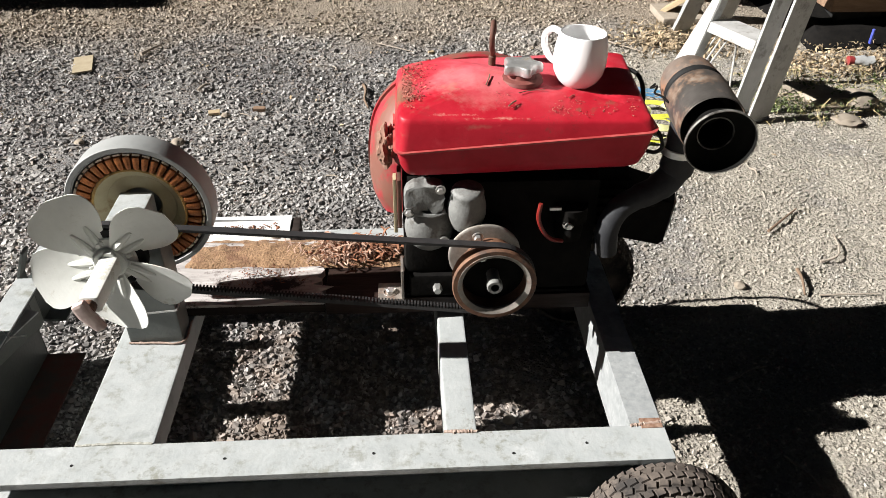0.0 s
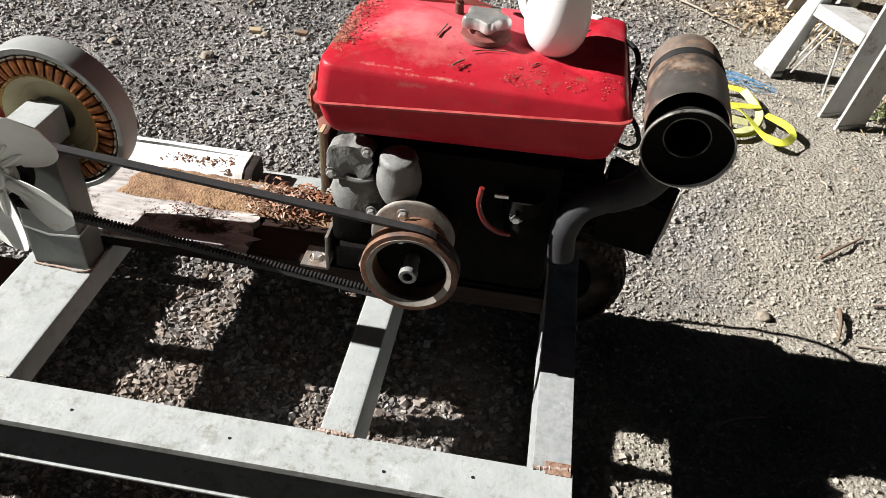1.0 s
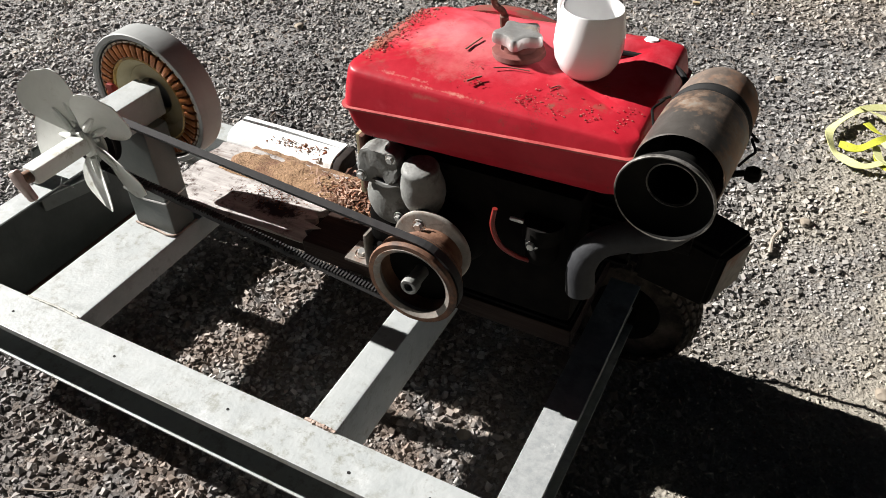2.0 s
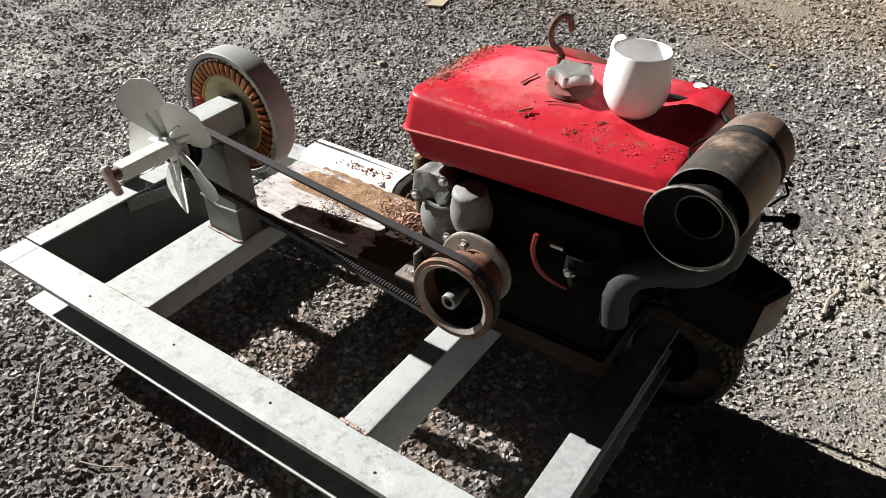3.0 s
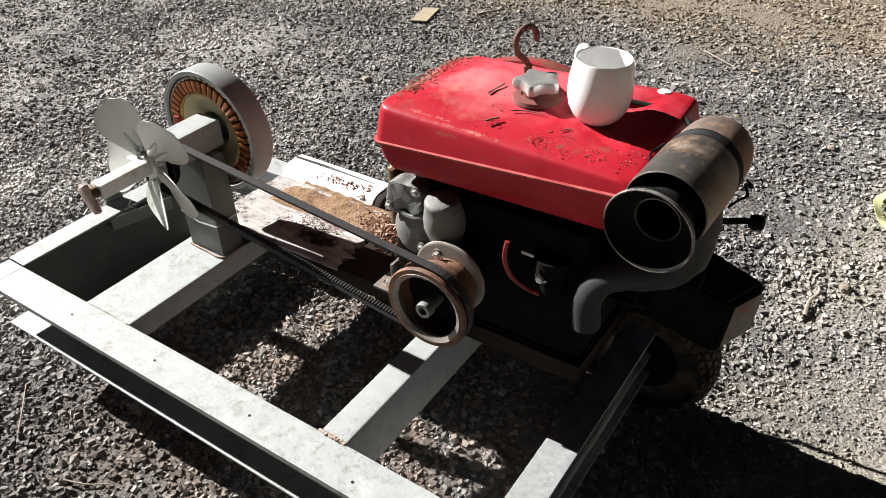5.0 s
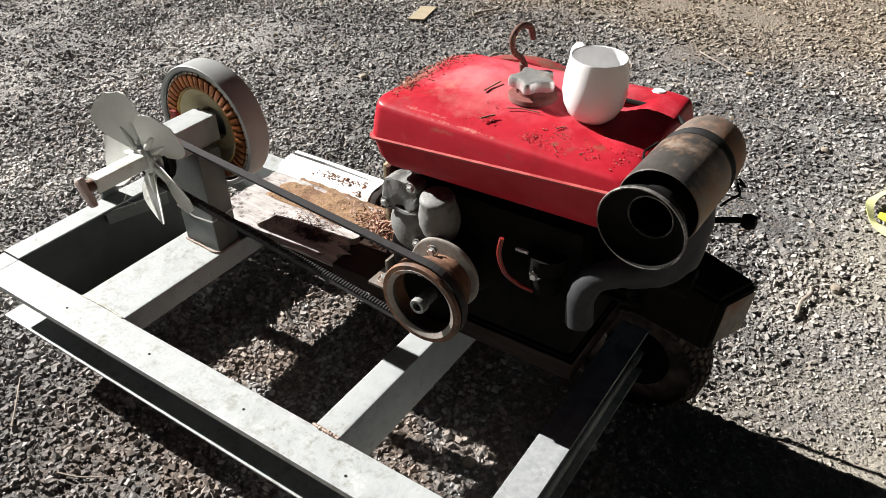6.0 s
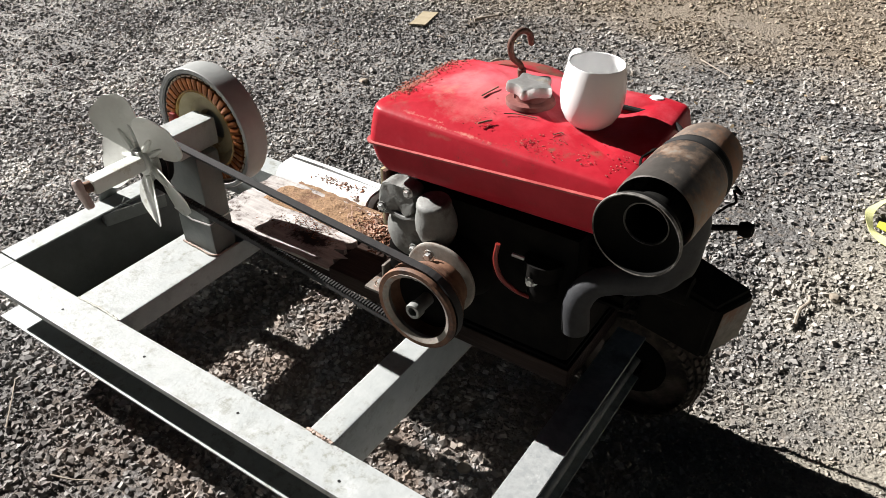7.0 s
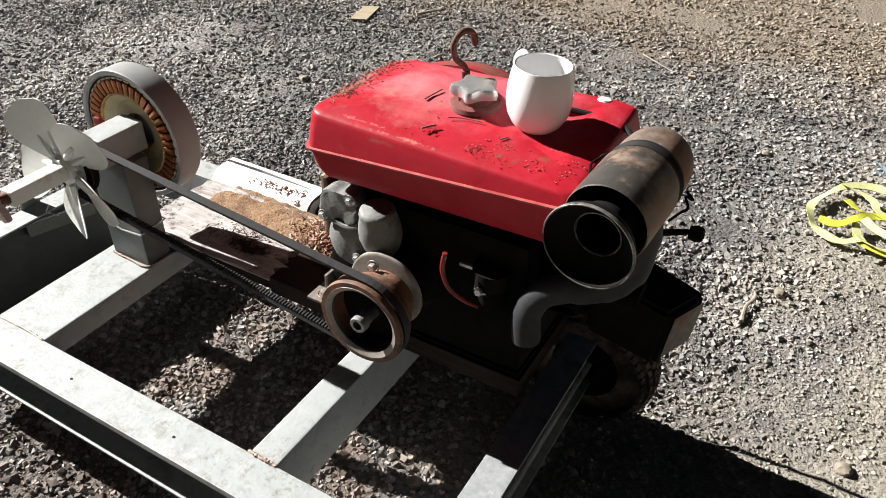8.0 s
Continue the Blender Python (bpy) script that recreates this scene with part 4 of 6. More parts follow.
def make_block():
    arch = smooth_line([(-0.088, 0, 0.335), (-0.103, 0, 0.375), (-0.104, 0, 0.43), (-0.093, 0, 0.485), (-0.070, 0, 0.522), (-0.030, 0, 0.552), (0.03, 0, 0.573), (0.09, 0, 0.577), (0.15, 0, 0.562)], 4)
    outline = [(p.x, p.z) for p in arch] + [(0.20, 0.52), (0.20, 0.40), (0.0, 0.36)]
    shell = bmesh.new()
    rings = [[shell.verts.new((0.06 + (x - 0.06) * k, y, 0.44 + (z - 0.44) * k)) for x, z in outline] for y, k in ((0.318, 0.62), (0.326, 0.76), (0.340, 0.87), (0.358, 0.94), (0.380, 0.985), (0.402, 1.0), (0.452, 1.0), (0.463, 0.985), (0.468, 0.95))]
    for p, q in zip(rings, rings[1:]):
        for k in range(len(outline)):
            shell.faces.new((p[k], p[(k + 1) % len(outline)], q[(k + 1) % len(outline)], q[k]))
    shell.faces.new(rings[0]), shell.faces.new(rings[-1][::-1])
    sh = part("shroud", shell, shroud_red, engine, "dirty red rounded cooling shroud")
    part("shroud_rib", prism([(p.x * 1.0 - 0.003, p.z + 0.003) for p in arch[3:-2]] + [(p.x + 0.004, p.z - 0.006) for p in arch[-3:2:-1]], "y", 0.428, 0.438, 0.002), shroud_red, sh)
    crust = bmesh.new()
    bmesh.ops.create_icosphere(crust, subdivisions=4, radius=1)
    for v in crust.verts:
        v.co *= 1 + 0.35 * noise.noise(v.co * 2.2) + 0.18 * noise.noise(v.co * 6)
        v.co = Vector((-0.074 + v.co.x * 0.014, 0.312 + v.co.y * 0.03, 0.488 + v.co.z * 0.032))
    part("tank_bracket", crust, dirt_crust, engine, "dirt-caked steel tank bracket")
    part("crankcase", box(-0.052, 0.25, 0.262, 0.43, 0.242, 0.45, 0.012), black_oily, engine, "oily black crankcase")
    # Added black block: closes the gap below the tank, which reads dark.
    head = part("gap_filler", box(0.2505, 0.303, 0.300, 0.428, 0.335, 0.446, 0.006), black_oily, engine, "black finned block added to fill the dark gap")
    for k in range(6):
        part("fin", box(0.2515, 0.305, 0.292, 0.2995, 0.345 + 0.016 * k, 0.349 + 0.016 * k, 0.001), black_oily, head)
    part("flywheel_housing", lathe([(0, 0.0), (0.09, 0.0), (0.105, 0.012), (0.105, 0.042), (0.09, 0.055), (0, 0.055)], (0.1, 0.42, 0.385), (0, 1, 0), 40), black_oily, engine)
    # pale side cover with its bolts
    cover = bmesh.new()
    outline = [(-0.05, 0.44), (-0.046, 0.450), (-0.034, 0.456), (-0.02, 0.453), (-0.006, 0.457), (0.006, 0.454), (0.012, 0.446), (0.007, 0.437), (0.010, 0.428), (0.008, 0.418), (-0.004, 0.405), (-0.02, 0.400), (-0.04, 0.404), (-0.047, 0.41), (-0.05, 0.425)]
    prism(outline, "y", 0.238, 0.268, 0.004, cover)
    bmesh.ops.triangulate(cover, faces=cover.faces[:])
    bmesh.ops.subdivide_edges(cover, edges=cover.edges[:], cuts=2, use_grid_fill=True)
    for v in cover.verts:
        v.co.y += 0.005 * noise.noise(v.co * 40) + 0.0008 * noise.noise(v.co * 150) + (0.010 if v.co.z < 0.408 and v.co.y < 0.25 else 0.0)
    lip = rod(smooth_line([(-0.046, 0.244, 0.404), (-0.03, 0.241, 0.409), (-0.008, 0.240, 0.406), (0.012, 0.242, 0.412)], 6), 0.0045, 8)
    cv = part("side_cover", cover, alloy, engine, "pale broken alloy side cover")
    part("cast_rib", lip, alloy, cv)
    for p in ((-0.043, 0.236, 0.415), (0.004, 0.236, 0.452), (0.01, 0.236, 0.362)):
        part("bolt", bolt(p, (0, -1, 0), 0.0052, 0.005), steel, cv)
    part("rocker_box", box(-0.052, 0.018, 0.252, 0.30, 0.285, 0.352, 0.014), black_oily, engine)
    dome_bm = bmesh.new()
    bmesh.ops.create_uvsphere(dome_bm, u_segments=32, v_segments=20, radius=1)
    for v in dome_bm.verts:
        v.co = Vector((-0.012 + 0.038 * v.co.x, 0.262 + 0.026 * v.co.y, 0.374 + 0.044 * v.co.z)) + Vector((0, 0.0012, 0)) * noise.noise(v.co * 3)
    part("cylinder_dome", dome_bm, alloy, engine, "smooth rounded alloy casting")
    part("breather", lathe([(0, 0.0), (0.022, 0.0), (0.026, 0.010), (0.0292, 0.024), (0.0288, 0.038), (0.0262, 0.050), (0.0240, 0.058), (0.0246, 0.063), (0.0232, 0.067), (0.019, 0.070), (0, 0.0715)], (0.044, 0.250, 0.384), (0, -0.15, 1), 30), alloy, engine, "pale dome-shaped breather")
    part("gasket", box(-0.0600, -0.0535, 0.262, 0.31, 0.37, 0.455, 0.002), hook_rust, engine)
    part("cover_strip", box(-0.066, -0.0605, 0.265, 0.285, 0.36, 0.455, 0.001), cream, engine, "yellowed edge strip")
    # foot bracket
    foot = part("foot_bracket", box(-0.096, -0.055, 0.244, 0.288, 0.2395, 0.2445, 0.001), pulley_steel, engine)
    part("web", box(-0.058, -0.0535, 0.244, 0.288, 0.2446, 0.30, 0.001), pulley_steel, foot)
    part("bolt", bolt((-0.076, 0.263, 0.2452), (0, 0, 1), 0.0075, 0.006), steel, foot)
    part("base_plate", box(-0.05, 0.25, 0.262, 0.428, 0.2362, 0.2418, 0.0015), black_oily, engine)
    part("throttle_cable", rod(smooth_line([(0.0, 0.47, 0.30), (0.02, 0.505, 0.262), (0.10, 0.53, 0.25), (0.19, 0.535, 0.29), (0.255, 0.505, 0.33), (0.26, 0.44, 0.36)], 6), 0.0045, 8), black_paint, engine, "looped black control cable")
    part("drain_plug", bolt((0.0, 0.245, 0.268), (0, -1, 0), 0.0075, 0.014), steel, engine)
    part("lower_housing", box(-0.045, 0.06, 0.244, 0.2615, 0.248, 0.29, 0.006), black_oily, engine)
    # governor, levers and carburettor in the shade
    part("carburettor", lathe([(0, 0), (0.02, 0), (0.022, 0.02), (0.016, 0.03), (0.026, 0.034), (0.026, 0.058), (0, 0.06)], (0.205, 0.258, 0.352), (0, 0, 1), 24), black_oily, engine)
    part("fuel_hose", rod(smooth_line([(0.152, 0.228, 0.430), (0.150, 0.226, 0.405), (0.160, 0.226, 0.38), (0.176, 0.236, 0.36), (0.194, 0.243, 0.352)], 6), 0.0034, 8), red_hose, engine, "red fuel hose")
    part("lever", box(0.168, 0.186, 0.236, 0.240, 0.412, 0.4165, 0.001), steel, engine)
    part("stud", bolt((0.199, 0.236, 0.386), (0, -1, 0), 0.006, 0.008), steel, engine)


make_block()


plate_pale = surface("dusty_plate_steel", (0.20, 0.185, 0.165), (0.36, 0.335, 0.30), 60, 0.6, 0.2, 0.0004, 160, (0.17, 0.10, 0.065), 20, 0.42)


def make_pulley():
    front = 0.0
    prof = [(0.050, 0.012), (0.052, 0.002), (0.054, 0.0), (0.060, 0.0), (0.0615, 0.002), (0.0615, 0.006), (0.054, 0.010), (0.054, 0.020), (0.0605, 0.024), (0.058, 0.028), (0.0420, 0.034), (0.0420, 0.038), (0.0475, 0.043), (0.0475, 0.047),
            (0.038, 0.053), (0.038, 0.0678), (0.020, 0.0678), (0.020, 0.036), (0.047, 0.034)]
    p = part("drive_pulley", lathe(prof, SHAFT, (0, 1, 0), 56, True), pulley_rust, engine, "rusty multi-groove drive pulley")
    part("inner_rim", lathe([(0.0465, 0.004), (0.0475, 0.003), (0.0535, -0.0006), (0.0545, 0.003), (0.0495, 0.012)], SHAFT, (0, 1, 0), 56, True), pulley_steel, p)
    part("web_plate", lathe([(0, 0.03), (0.047, 0.03), (0.047, 0.034), (0, 0.034)], SHAFT, (0, 1, 0), 40), black_oily, p)
    part("hub_nut", lathe([(0.0065, -0.006), (0.0105, -0.006), (0.0115, -0.004), (0.0115, 0.006), (0.0095, 0.008), (0.0095, 0.03), (0.0065, 0.03)], SHAFT, (0, 1, 0), 20, True), alloy, p, "pale hollow hub nut")
    part("bolt", bolt(SHAFT + Vector((-0.016, 0.03, 0.03)), (0, -1, 0), 0.0055, 0.006), steel, p)
    part("back_plate", lathe([(0, 0.064), (0.052, 0.064), (0.055, 0.066), (0.055, 0.070), (0.052, 0.073), (0, 0.073)], SHAFT + Vector((-0.008, 0.004, 0.004)), (0, 1, 0), 56), plate_pale, p, "grey steel back plate")
    part("bolt", bolt(SHAFT + Vector((-0.02, 0.062, 0.042)), (0, -1, 0), 0.006, 0.006), steel, p)
    part("crank_boss", lathe([(0, 0.07), (0.036, 0.07), (0.042, 0.1), (0.05, 0.118), (0, 0.118)], SHAFT, (0, 1, 0), 30), black_oily, engine)


make_pulley()


def make_filter():
    tilt = Vector((0.055, 1, 0.05)).normalized()
    c = Vector((0.357, 0.134, 0.577)) - tilt * 0.128
    ax = tuple(tilt)
    # open canister, so that its front end is a dark hollow
    f = part("air_filter", lathe([(0.0418, 0.166), (0.0424, 0.1645), (0.0435, 0.1655), (0.0438, 0.172), (0.0438, 0.244), (0.0416, 0.252), (0.0407, 0.252), (0.0407, 0.21), (0.0411, 0.168)], c, ax, 64, True), filter_shell, engine, "sooty round canister air filter")
    part("cap", lathe([(0.0398, 0.262), (0.0411, 0.265), (0.0413, 0.282), (0.0398, 0.298), (0.0363, 0.309), (0.0289, 0.314), (0.0262, 0.3125), (0.0158, 0.3145), (0, 0.3145), (0, 0.31), (0.0350, 0.305), (0.0385, 0.262)], c, ax, 64), filter_cap, f, "rust-brown domed end cap")
    part("band", lathe([(0.0389, 0.2495), (0.0424, 0.2495), (0.0416, 0.2525), (0.0403, 0.256), (0.0429, 0.2605), (0.0418, 0.265), (0.0389, 0.265)], c, ax, 64, True), black_paint, f, "black clamp band")
    part("back_disc", lathe([(0, 0.206), (0.0404, 0.206), (0.0404, 0.210), (0, 0.210)], c, ax, 40), black_paint, f)
    # Neck in the flare's near-black: shade of the hollow put into the colour.
    part("intake_tube", lathe([(0.0232, 0.150), (0.0254, 0.150), (0.0258, 0.158), (0.0262, 0.2055), (0.0236, 0.2055), (0.0232, 0.16)], c, ax, 40, True), flare_black, f, "black neck between canister and flare")
    fc = c + Vector((0.0, 0.0, -0.002))
    part("intake_flare", lathe([(0.0444, 0.1262), (0.0457, 0.1262), (0.0462, 0.1285), (0.0455, 0.1325), (0.0416, 0.1405), (0.0333, 0.1490), (0.0249, 0.1530), (0.0236, 0.1510), (0.0324, 0.1465), (0.0407, 0.1385), (0.0439, 0.1315)], fc, ax, 64, True), flare_black, f, "flared black intake ring with worn bright rim")
    part("rim", lathe([(0.0446, 0.1256), (0.0458, 0.1254), (0.0465, 0.1268), (0.0464, 0.1290), (0.0459, 0.1292)], fc, ax, 64, True), rim_worn, f, "rim worn to bare metal")
    part("inner_lip", lathe([(0.0226, 0.1500), (0.0231, 0.1490), (0.0240, 0.1492), (0.0243, 0.1515), (0.0229, 0.153)], fc, ax, 48, True), rim_worn, f, "worn inner lip")
    for sx, sz in ((0.055, -0.008), (-0.032, 0.014)):
        s = 1 if sx > 0 else -1
        clip = smooth_line([(c.x + sx, 0.235, c.z + sz), (c.x + sx + s * 0.006, 0.25, c.z + sz + 0.003), (c.x + sx + s * 0.01, 0.268, c.z + sz), (c.x + sx + s * 0.003, 0.282, c.z + sz + 0.004), (c.x + sx + s * 0.009, 0.292, c.z + sz - 0.003), (c.x + sx, 0.30, c.z + sz)], 4)
        part("wire_clip", rod(clip, 0.0015, 6), black_oily, f)
    part("wing_knob", lathe([(0, 0), (0.008, 0.002), (0.0105, 0.01), (0.008, 0.018), (0, 0.02)], (0.405, 0.372, 0.468), (1, 0, 0.1), 16), black_oily, f)
    part("knob_stem", rod([(0.36, 0.34, 0.47), (0.405, 0.372, 0.468)], 0.004, 8), black_oily, f)
    # intake elbow from the filter down to the carburettor
    neck = smooth_line([(0.366, 0.262, 0.545), (0.368, 0.272, 0.50), (0.36, 0.274, 0.45), (0.335, 0.266, 0.428), (0.305, 0.258, 0.418), (0.276, 0.249, 0.403), (0.262, 0.243, 0.372), (0.264, 0.242, 0.33)], 5)
    part("intake_elbow", rod(neck, [0.028] * 5 + [0.026] * 5 + [0.022] * 5 + [0.020] * 5 + [0.018] * (len(neck) - 20), 18), elbow_grey, engine, "dull grey intake elbow")
    part("hose_clamp", lathe([(0.0265, 0), (0.0285, 0.001), (0.0285, 0.011), (0.0265, 0.012)], (0.3638, 0.2755, 0.485), (0, 0, 1), 30, True), steel, engine, "perforated steel hose clamp")
    # exhaust box
    ex = bmesh.new()
    vs = [(0.305, 0.345, 0.285), (0.315, 0.345, 0.385), (0.325, 0.43, 0.385), (0.31, 0.43, 0.285), (0.402, 0.362, 0.250), (0.410, 0.362, 0.345), (0.438, 0.442, 0.338), (0.428, 0.436, 0.252)]
    v = [ex.verts.new(p) for p in vs]
    for q in ((0, 1, 2, 3), (4, 7, 6, 5), (0, 4, 5, 1), (1, 5, 6, 2), (2, 6, 7, 3), (3, 7, 4, 0)):
        ex.faces.new([v[i] for i in q])
    bmesh.ops.bevel(ex, geom=ex.edges[:], offset=0.006, segments=2, affect="EDGES")
    part("exhaust_box", ex, black_oily, engine, "black tapered exhaust box")
    plate = bmesh.new()
    pv = [plate.verts.new(p) for p in ((0.4085, 0.371, 0.262), (0.4155, 0.371, 0.335), (0.4385, 0.432, 0.330), (0.4315, 0.428, 0.262))]
    plate.faces.new(pv)
    bmesh.ops.solidify(plate, geom=plate.faces[:], thickness=0.002)
    part("end_plate", plate, pulley_steel, engine, "dull grey exhaust end plate")
    part("exhaust_pipe", rod([(0.24, 0.36, 0.36), (0.37, 0.36, 0.36)], 0.02, 16), black_oily, engine)


flare_black = surface("black_flare", (0.004, 0.004, 0.004), (0.008, 0.008, 0.007), 40, 0.8, 0, 0.0003, 120, (0.016, 0.013, 0.010), 22, 0.36, spec=0.1)
rim_worn = surface("worn_rim_edge", (0.10, 0.095, 0.09), (0.30, 0.29, 0.27), 70, 0.45, 0.4, 0.0003, 160, (0.03, 0.027, 0.024), 26, 0.5)
elbow_grey = surface("dull_grey_pipe", (0.018, 0.019, 0.022), (0.034, 0.036, 0.04), 40, 0.7, 0.1, 0.0006, 140, (0.03, 0.03, 0.03), 14, 0.4, spec=0.3)
make_filter()


# ---- belt ----
def make_belt():
    y = 0.160
    c1, r1 = Vector((FAN.x, FAN.z)), 0.053
    c2, r2 = Vector((SHAFT.x, SHAFT.z)), 0.062
    d = c2 - c1
    base = math.atan2(d.y, d.x)
    lean = math.asin((r1 - r2) / d.length)
    pts = []
    up = base + math.pi / 2 - lean
    down = base - math.pi / 2 + lean
    for k in range(25):
        a = up + (down + 2 * math.pi - up) * k / 24
        pts.append((c1 + Vector((math.cos(a), math.sin(a))) * r1, Vector((math.cos(a), math.sin(a)))))
    steps = 110
    a0, a1 = pts[-1], (c2 + Vector((math.cos(down), math.sin(down))) * r2, Vector((math.cos(down), math.sin(down))))
    pts += [(a0[0].lerp(a1[0], k / steps), a0[1]) for k in range(1, steps)]
    for k in range(25):
        a = down + (up - down) * k / 24
        pts.append((c2 + Vector((math.cos(a), math.sin(a))) * r2, Vector((math.cos(a), math.sin(a)))))
    b0, b1 = pts[-1], pts[0]
    pts += [(b0[0].lerp(b1[0], k / steps), b0[1]) for k in range(1, steps)]
    bm = bmesh.new()
    rows = []
    for p, nrm in pts:
        ring = []
        for dy, h in ((-0.0062, 0.0), (0.0062, 0.0), (0.0046, -0.0052), (-0.0046, -0.0052)):
            q = p + nrm * h
            ring.append(bm.verts.new((q.x, y + dy, q.y)))
        rows.append(ring)
    for p, q in zip(rows, rows[1:] + rows[:1]):
        for i in range(4):
            bm.faces.new((p[i], p[(i + 1) % 4], q[(i + 1) % 4], q[i]))
    belt = single("drive_belt", bm, rubber, (-0.19, y, 0.3), "long black cogged rubber drive belt between two pulleys", "belt", smooth=False)
    cogs = bmesh.new()
    for (p, nrm), (q, _) in zip(pts[25:25 + steps], pts[26:26 + steps]):
        for f in (0.5,):
            c = p.lerp(q, f) - nrm * 0.0068
            ang = math.atan2(q.y - p.y, q.x - p.x)
            m = Matrix.Translation((c.x, y, c.y)) @ Matrix.Rotation(-ang, 4, "Y")
            for vert in bmesh.ops.create_cube(cogs, size=1)["verts"]:
                vert.co = m @ Vector((vert.co.x * 0.0024, vert.co.y * 0.0096, vert.co.z * 0.0042))
    tagged(part("cogging", cogs, rubber, belt, smooth=False), kind="stuff")


make_belt()


# ---- mug ----
def make_mug():
    c = Vector((0.211, 0.337, dome(0.211, 0.337) + 0.0005))
    mug = thing("mug", c, "plain white rounded ceramic mug standing on the tank", "mug")
    outer = [(0.0, 0.0), (0.022, 0.0), (0.0245, 0.001), (0.033, 0.010), (0.0395, 0.024), (0.0425, 0.042), (0.042, 0.062), (0.039, 0.082), (0.0368, 0.0925), (0.0358, 0.0938), (0.0345, 0.0928),
             (0.0362, 0.082), (0.039, 0.062), (0.0395, 0.042), (0.0365, 0.026), (0.030, 0.013), (0.0, 0.009)]
    lean = Matrix.Translation(c) @ Matrix.Rotation(radians(2), 4, "Y") @ Matrix.Diagonal((0.92, 0.92, 0.84, 1)) @ Matrix.Translation(-c)
    bm = lathe(outer, c, (0, 0, 1), 56)
    bmesh.ops.transform(bm, matrix=lean, verts=bm.verts)
    part("cup", bm, ceramic, mug)
    a = Vector((-0.80, 0.60, 0))
    line = smooth_line([c + a * 0.037 + Vector((0, 0, 0.083)), c + a * 0.052 + Vector((0, 0, 0.087)), c + a * 0.064 + Vector((0, 0, 0.075)), c + a * 0.064 + Vector((0, 0, 0.055)), c + a * 0.054 + Vector((0, 0, 0.037)), c + a * 0.040 + Vector((0, 0, 0.029))], 6)
    h = rod(line, 0.0056, 12)
    bmesh.ops.transform(h, matrix=lean, verts=h.verts)
    part("handle", h, ceramic, mug)


make_mug()


# ---- timber, offcut and litter on it ----
def make_timber():
    bm = bmesh.new()
    nx, ny = 120, 24
    grid = []
    for i in range(nx + 1):
        row = []
        for j in range(ny + 1):
            x, y = -0.475 + (0.290 + 0.03 * noise.noise(Vector((j * 0.9, 3, 0))) + 0.02 * noise.noise(Vector((j * 2.3, 8, 0))) - 0.02 * (j / ny)) * i / nx, 0.256 + 0.174 * j / ny
            z = 0.2375 + 0.004 * noise.noise(Vector((x * 4, y * 40, 1))) + 0.003 * noise.noise(Vector((x * 14, y * 60, 5)))
            edge = min(j, ny - j) / ny
            z -= 0.006 * max(0, 1 - edge / 0.08) * (0.6 + 0.6 * noise.noise(Vector((x * 25, y * 10, 9))))
            row.append(bm.verts.new((x + (0.004 * noise.noise(Vector((y * 50, i, 3))) if i in (0, nx) else 0), y, z)))
        grid.append(row)
    for p, q in zip(grid, grid[1:]):
        for j in range(ny):
            bm.faces.new((p[j], q[j], q[j + 1], p[j + 1]))
    rim = [grid[i][0] for i in range(nx + 1)] + [grid[nx][j] for j in range(1, ny + 1)] + [grid[i][ny] for i in range(nx - 1, -1, -1)] + [grid[0][j] for j in range(ny - 1, 0, -1)]
    low = [bm.verts.new((v.co.x, v.co.y + (0.003 if v.co.y < 0.3 else 0.0), 0.2262)) for v in rim]
    for i in range(len(rim)):
        j = (i + 1) % len(rim)
        bm.faces.new((rim[i], low[i], low[j], rim[j]))
    bm.faces.new(low[::-1])
    single("timber_slab", bm, old_timber, (-0.05, 0.36, 0.2262), "split weathered timber slab across the trailer frame", "timber")
    # Black plank added so that the slab's front edge ends in dark.
    single("packing_plank", box(-0.47, -0.1845, 0.264, 0.43, 0.2045, 0.2258, 0.003), black_wood, (-0.33, 0.35, 0.2045), "black plank added under the slab for its dark front edge", "plank")
    # Oily wood; the shade of the bearer's front is also in its colour.
    single("bearer_plank", box(-0.1835, 0.255, 0.257, 0.43, 0.2045, 0.2361, 0.003), bearer_wood, (0.05, 0.34, 0.2045), "oily dark timber plank under the engine, darkened for its shade", "plank")
    # mound of sawdust
    sd = bmesh.new()
    g = []
    for i in range(61):
        row = []
        for j in range(17):
            u, v = i / 60, j / 16
            x, y = -0.43 + 0.375 * u, 0.352 + 0.115 * v - 0.01 * u
            wob = 0.6 + 0.8 * noise.noise(Vector((x * 12, y * 12, 4)))
            h = 0.009 * math.sin(math.pi * min(max(u * 0.92 + 0.05, 0), 1)) ** 0.6 * math.sin(math.pi * v) ** 0.8 * max(0.15, wob)
            h += 0.004 * noise.noise(Vector((x * 60, y * 60, 8)))
            row.append(sd.verts.new((x, y, 0.2410 - 0.022 * v * v + h - 0.004 * (1 if i in (0, 60) or j in (0, 16) else 0))))
        g.append(row)
    for p, q in zip(g, g[1:]):
        for j in range(16):
            sd.faces.new((p[j], q[j], q[j + 1], p[j + 1]))
    single("sawdust", sd, sawdust_tan, (-0.2, 0.40, 0.234), "heap of damp brown sawdust on the timber slab", "sawdust", kind="stuff")
    litter("bark_chips", 700, lambda r: (r.gauss(-0.125, 0.034), r.gauss(0.385, 0.018)), 0.243, (0.003, 0.011), chip_brown, "red-brown bark chips heaped on the timber", "chips", 3, 0.014, 0.22, 0.2)
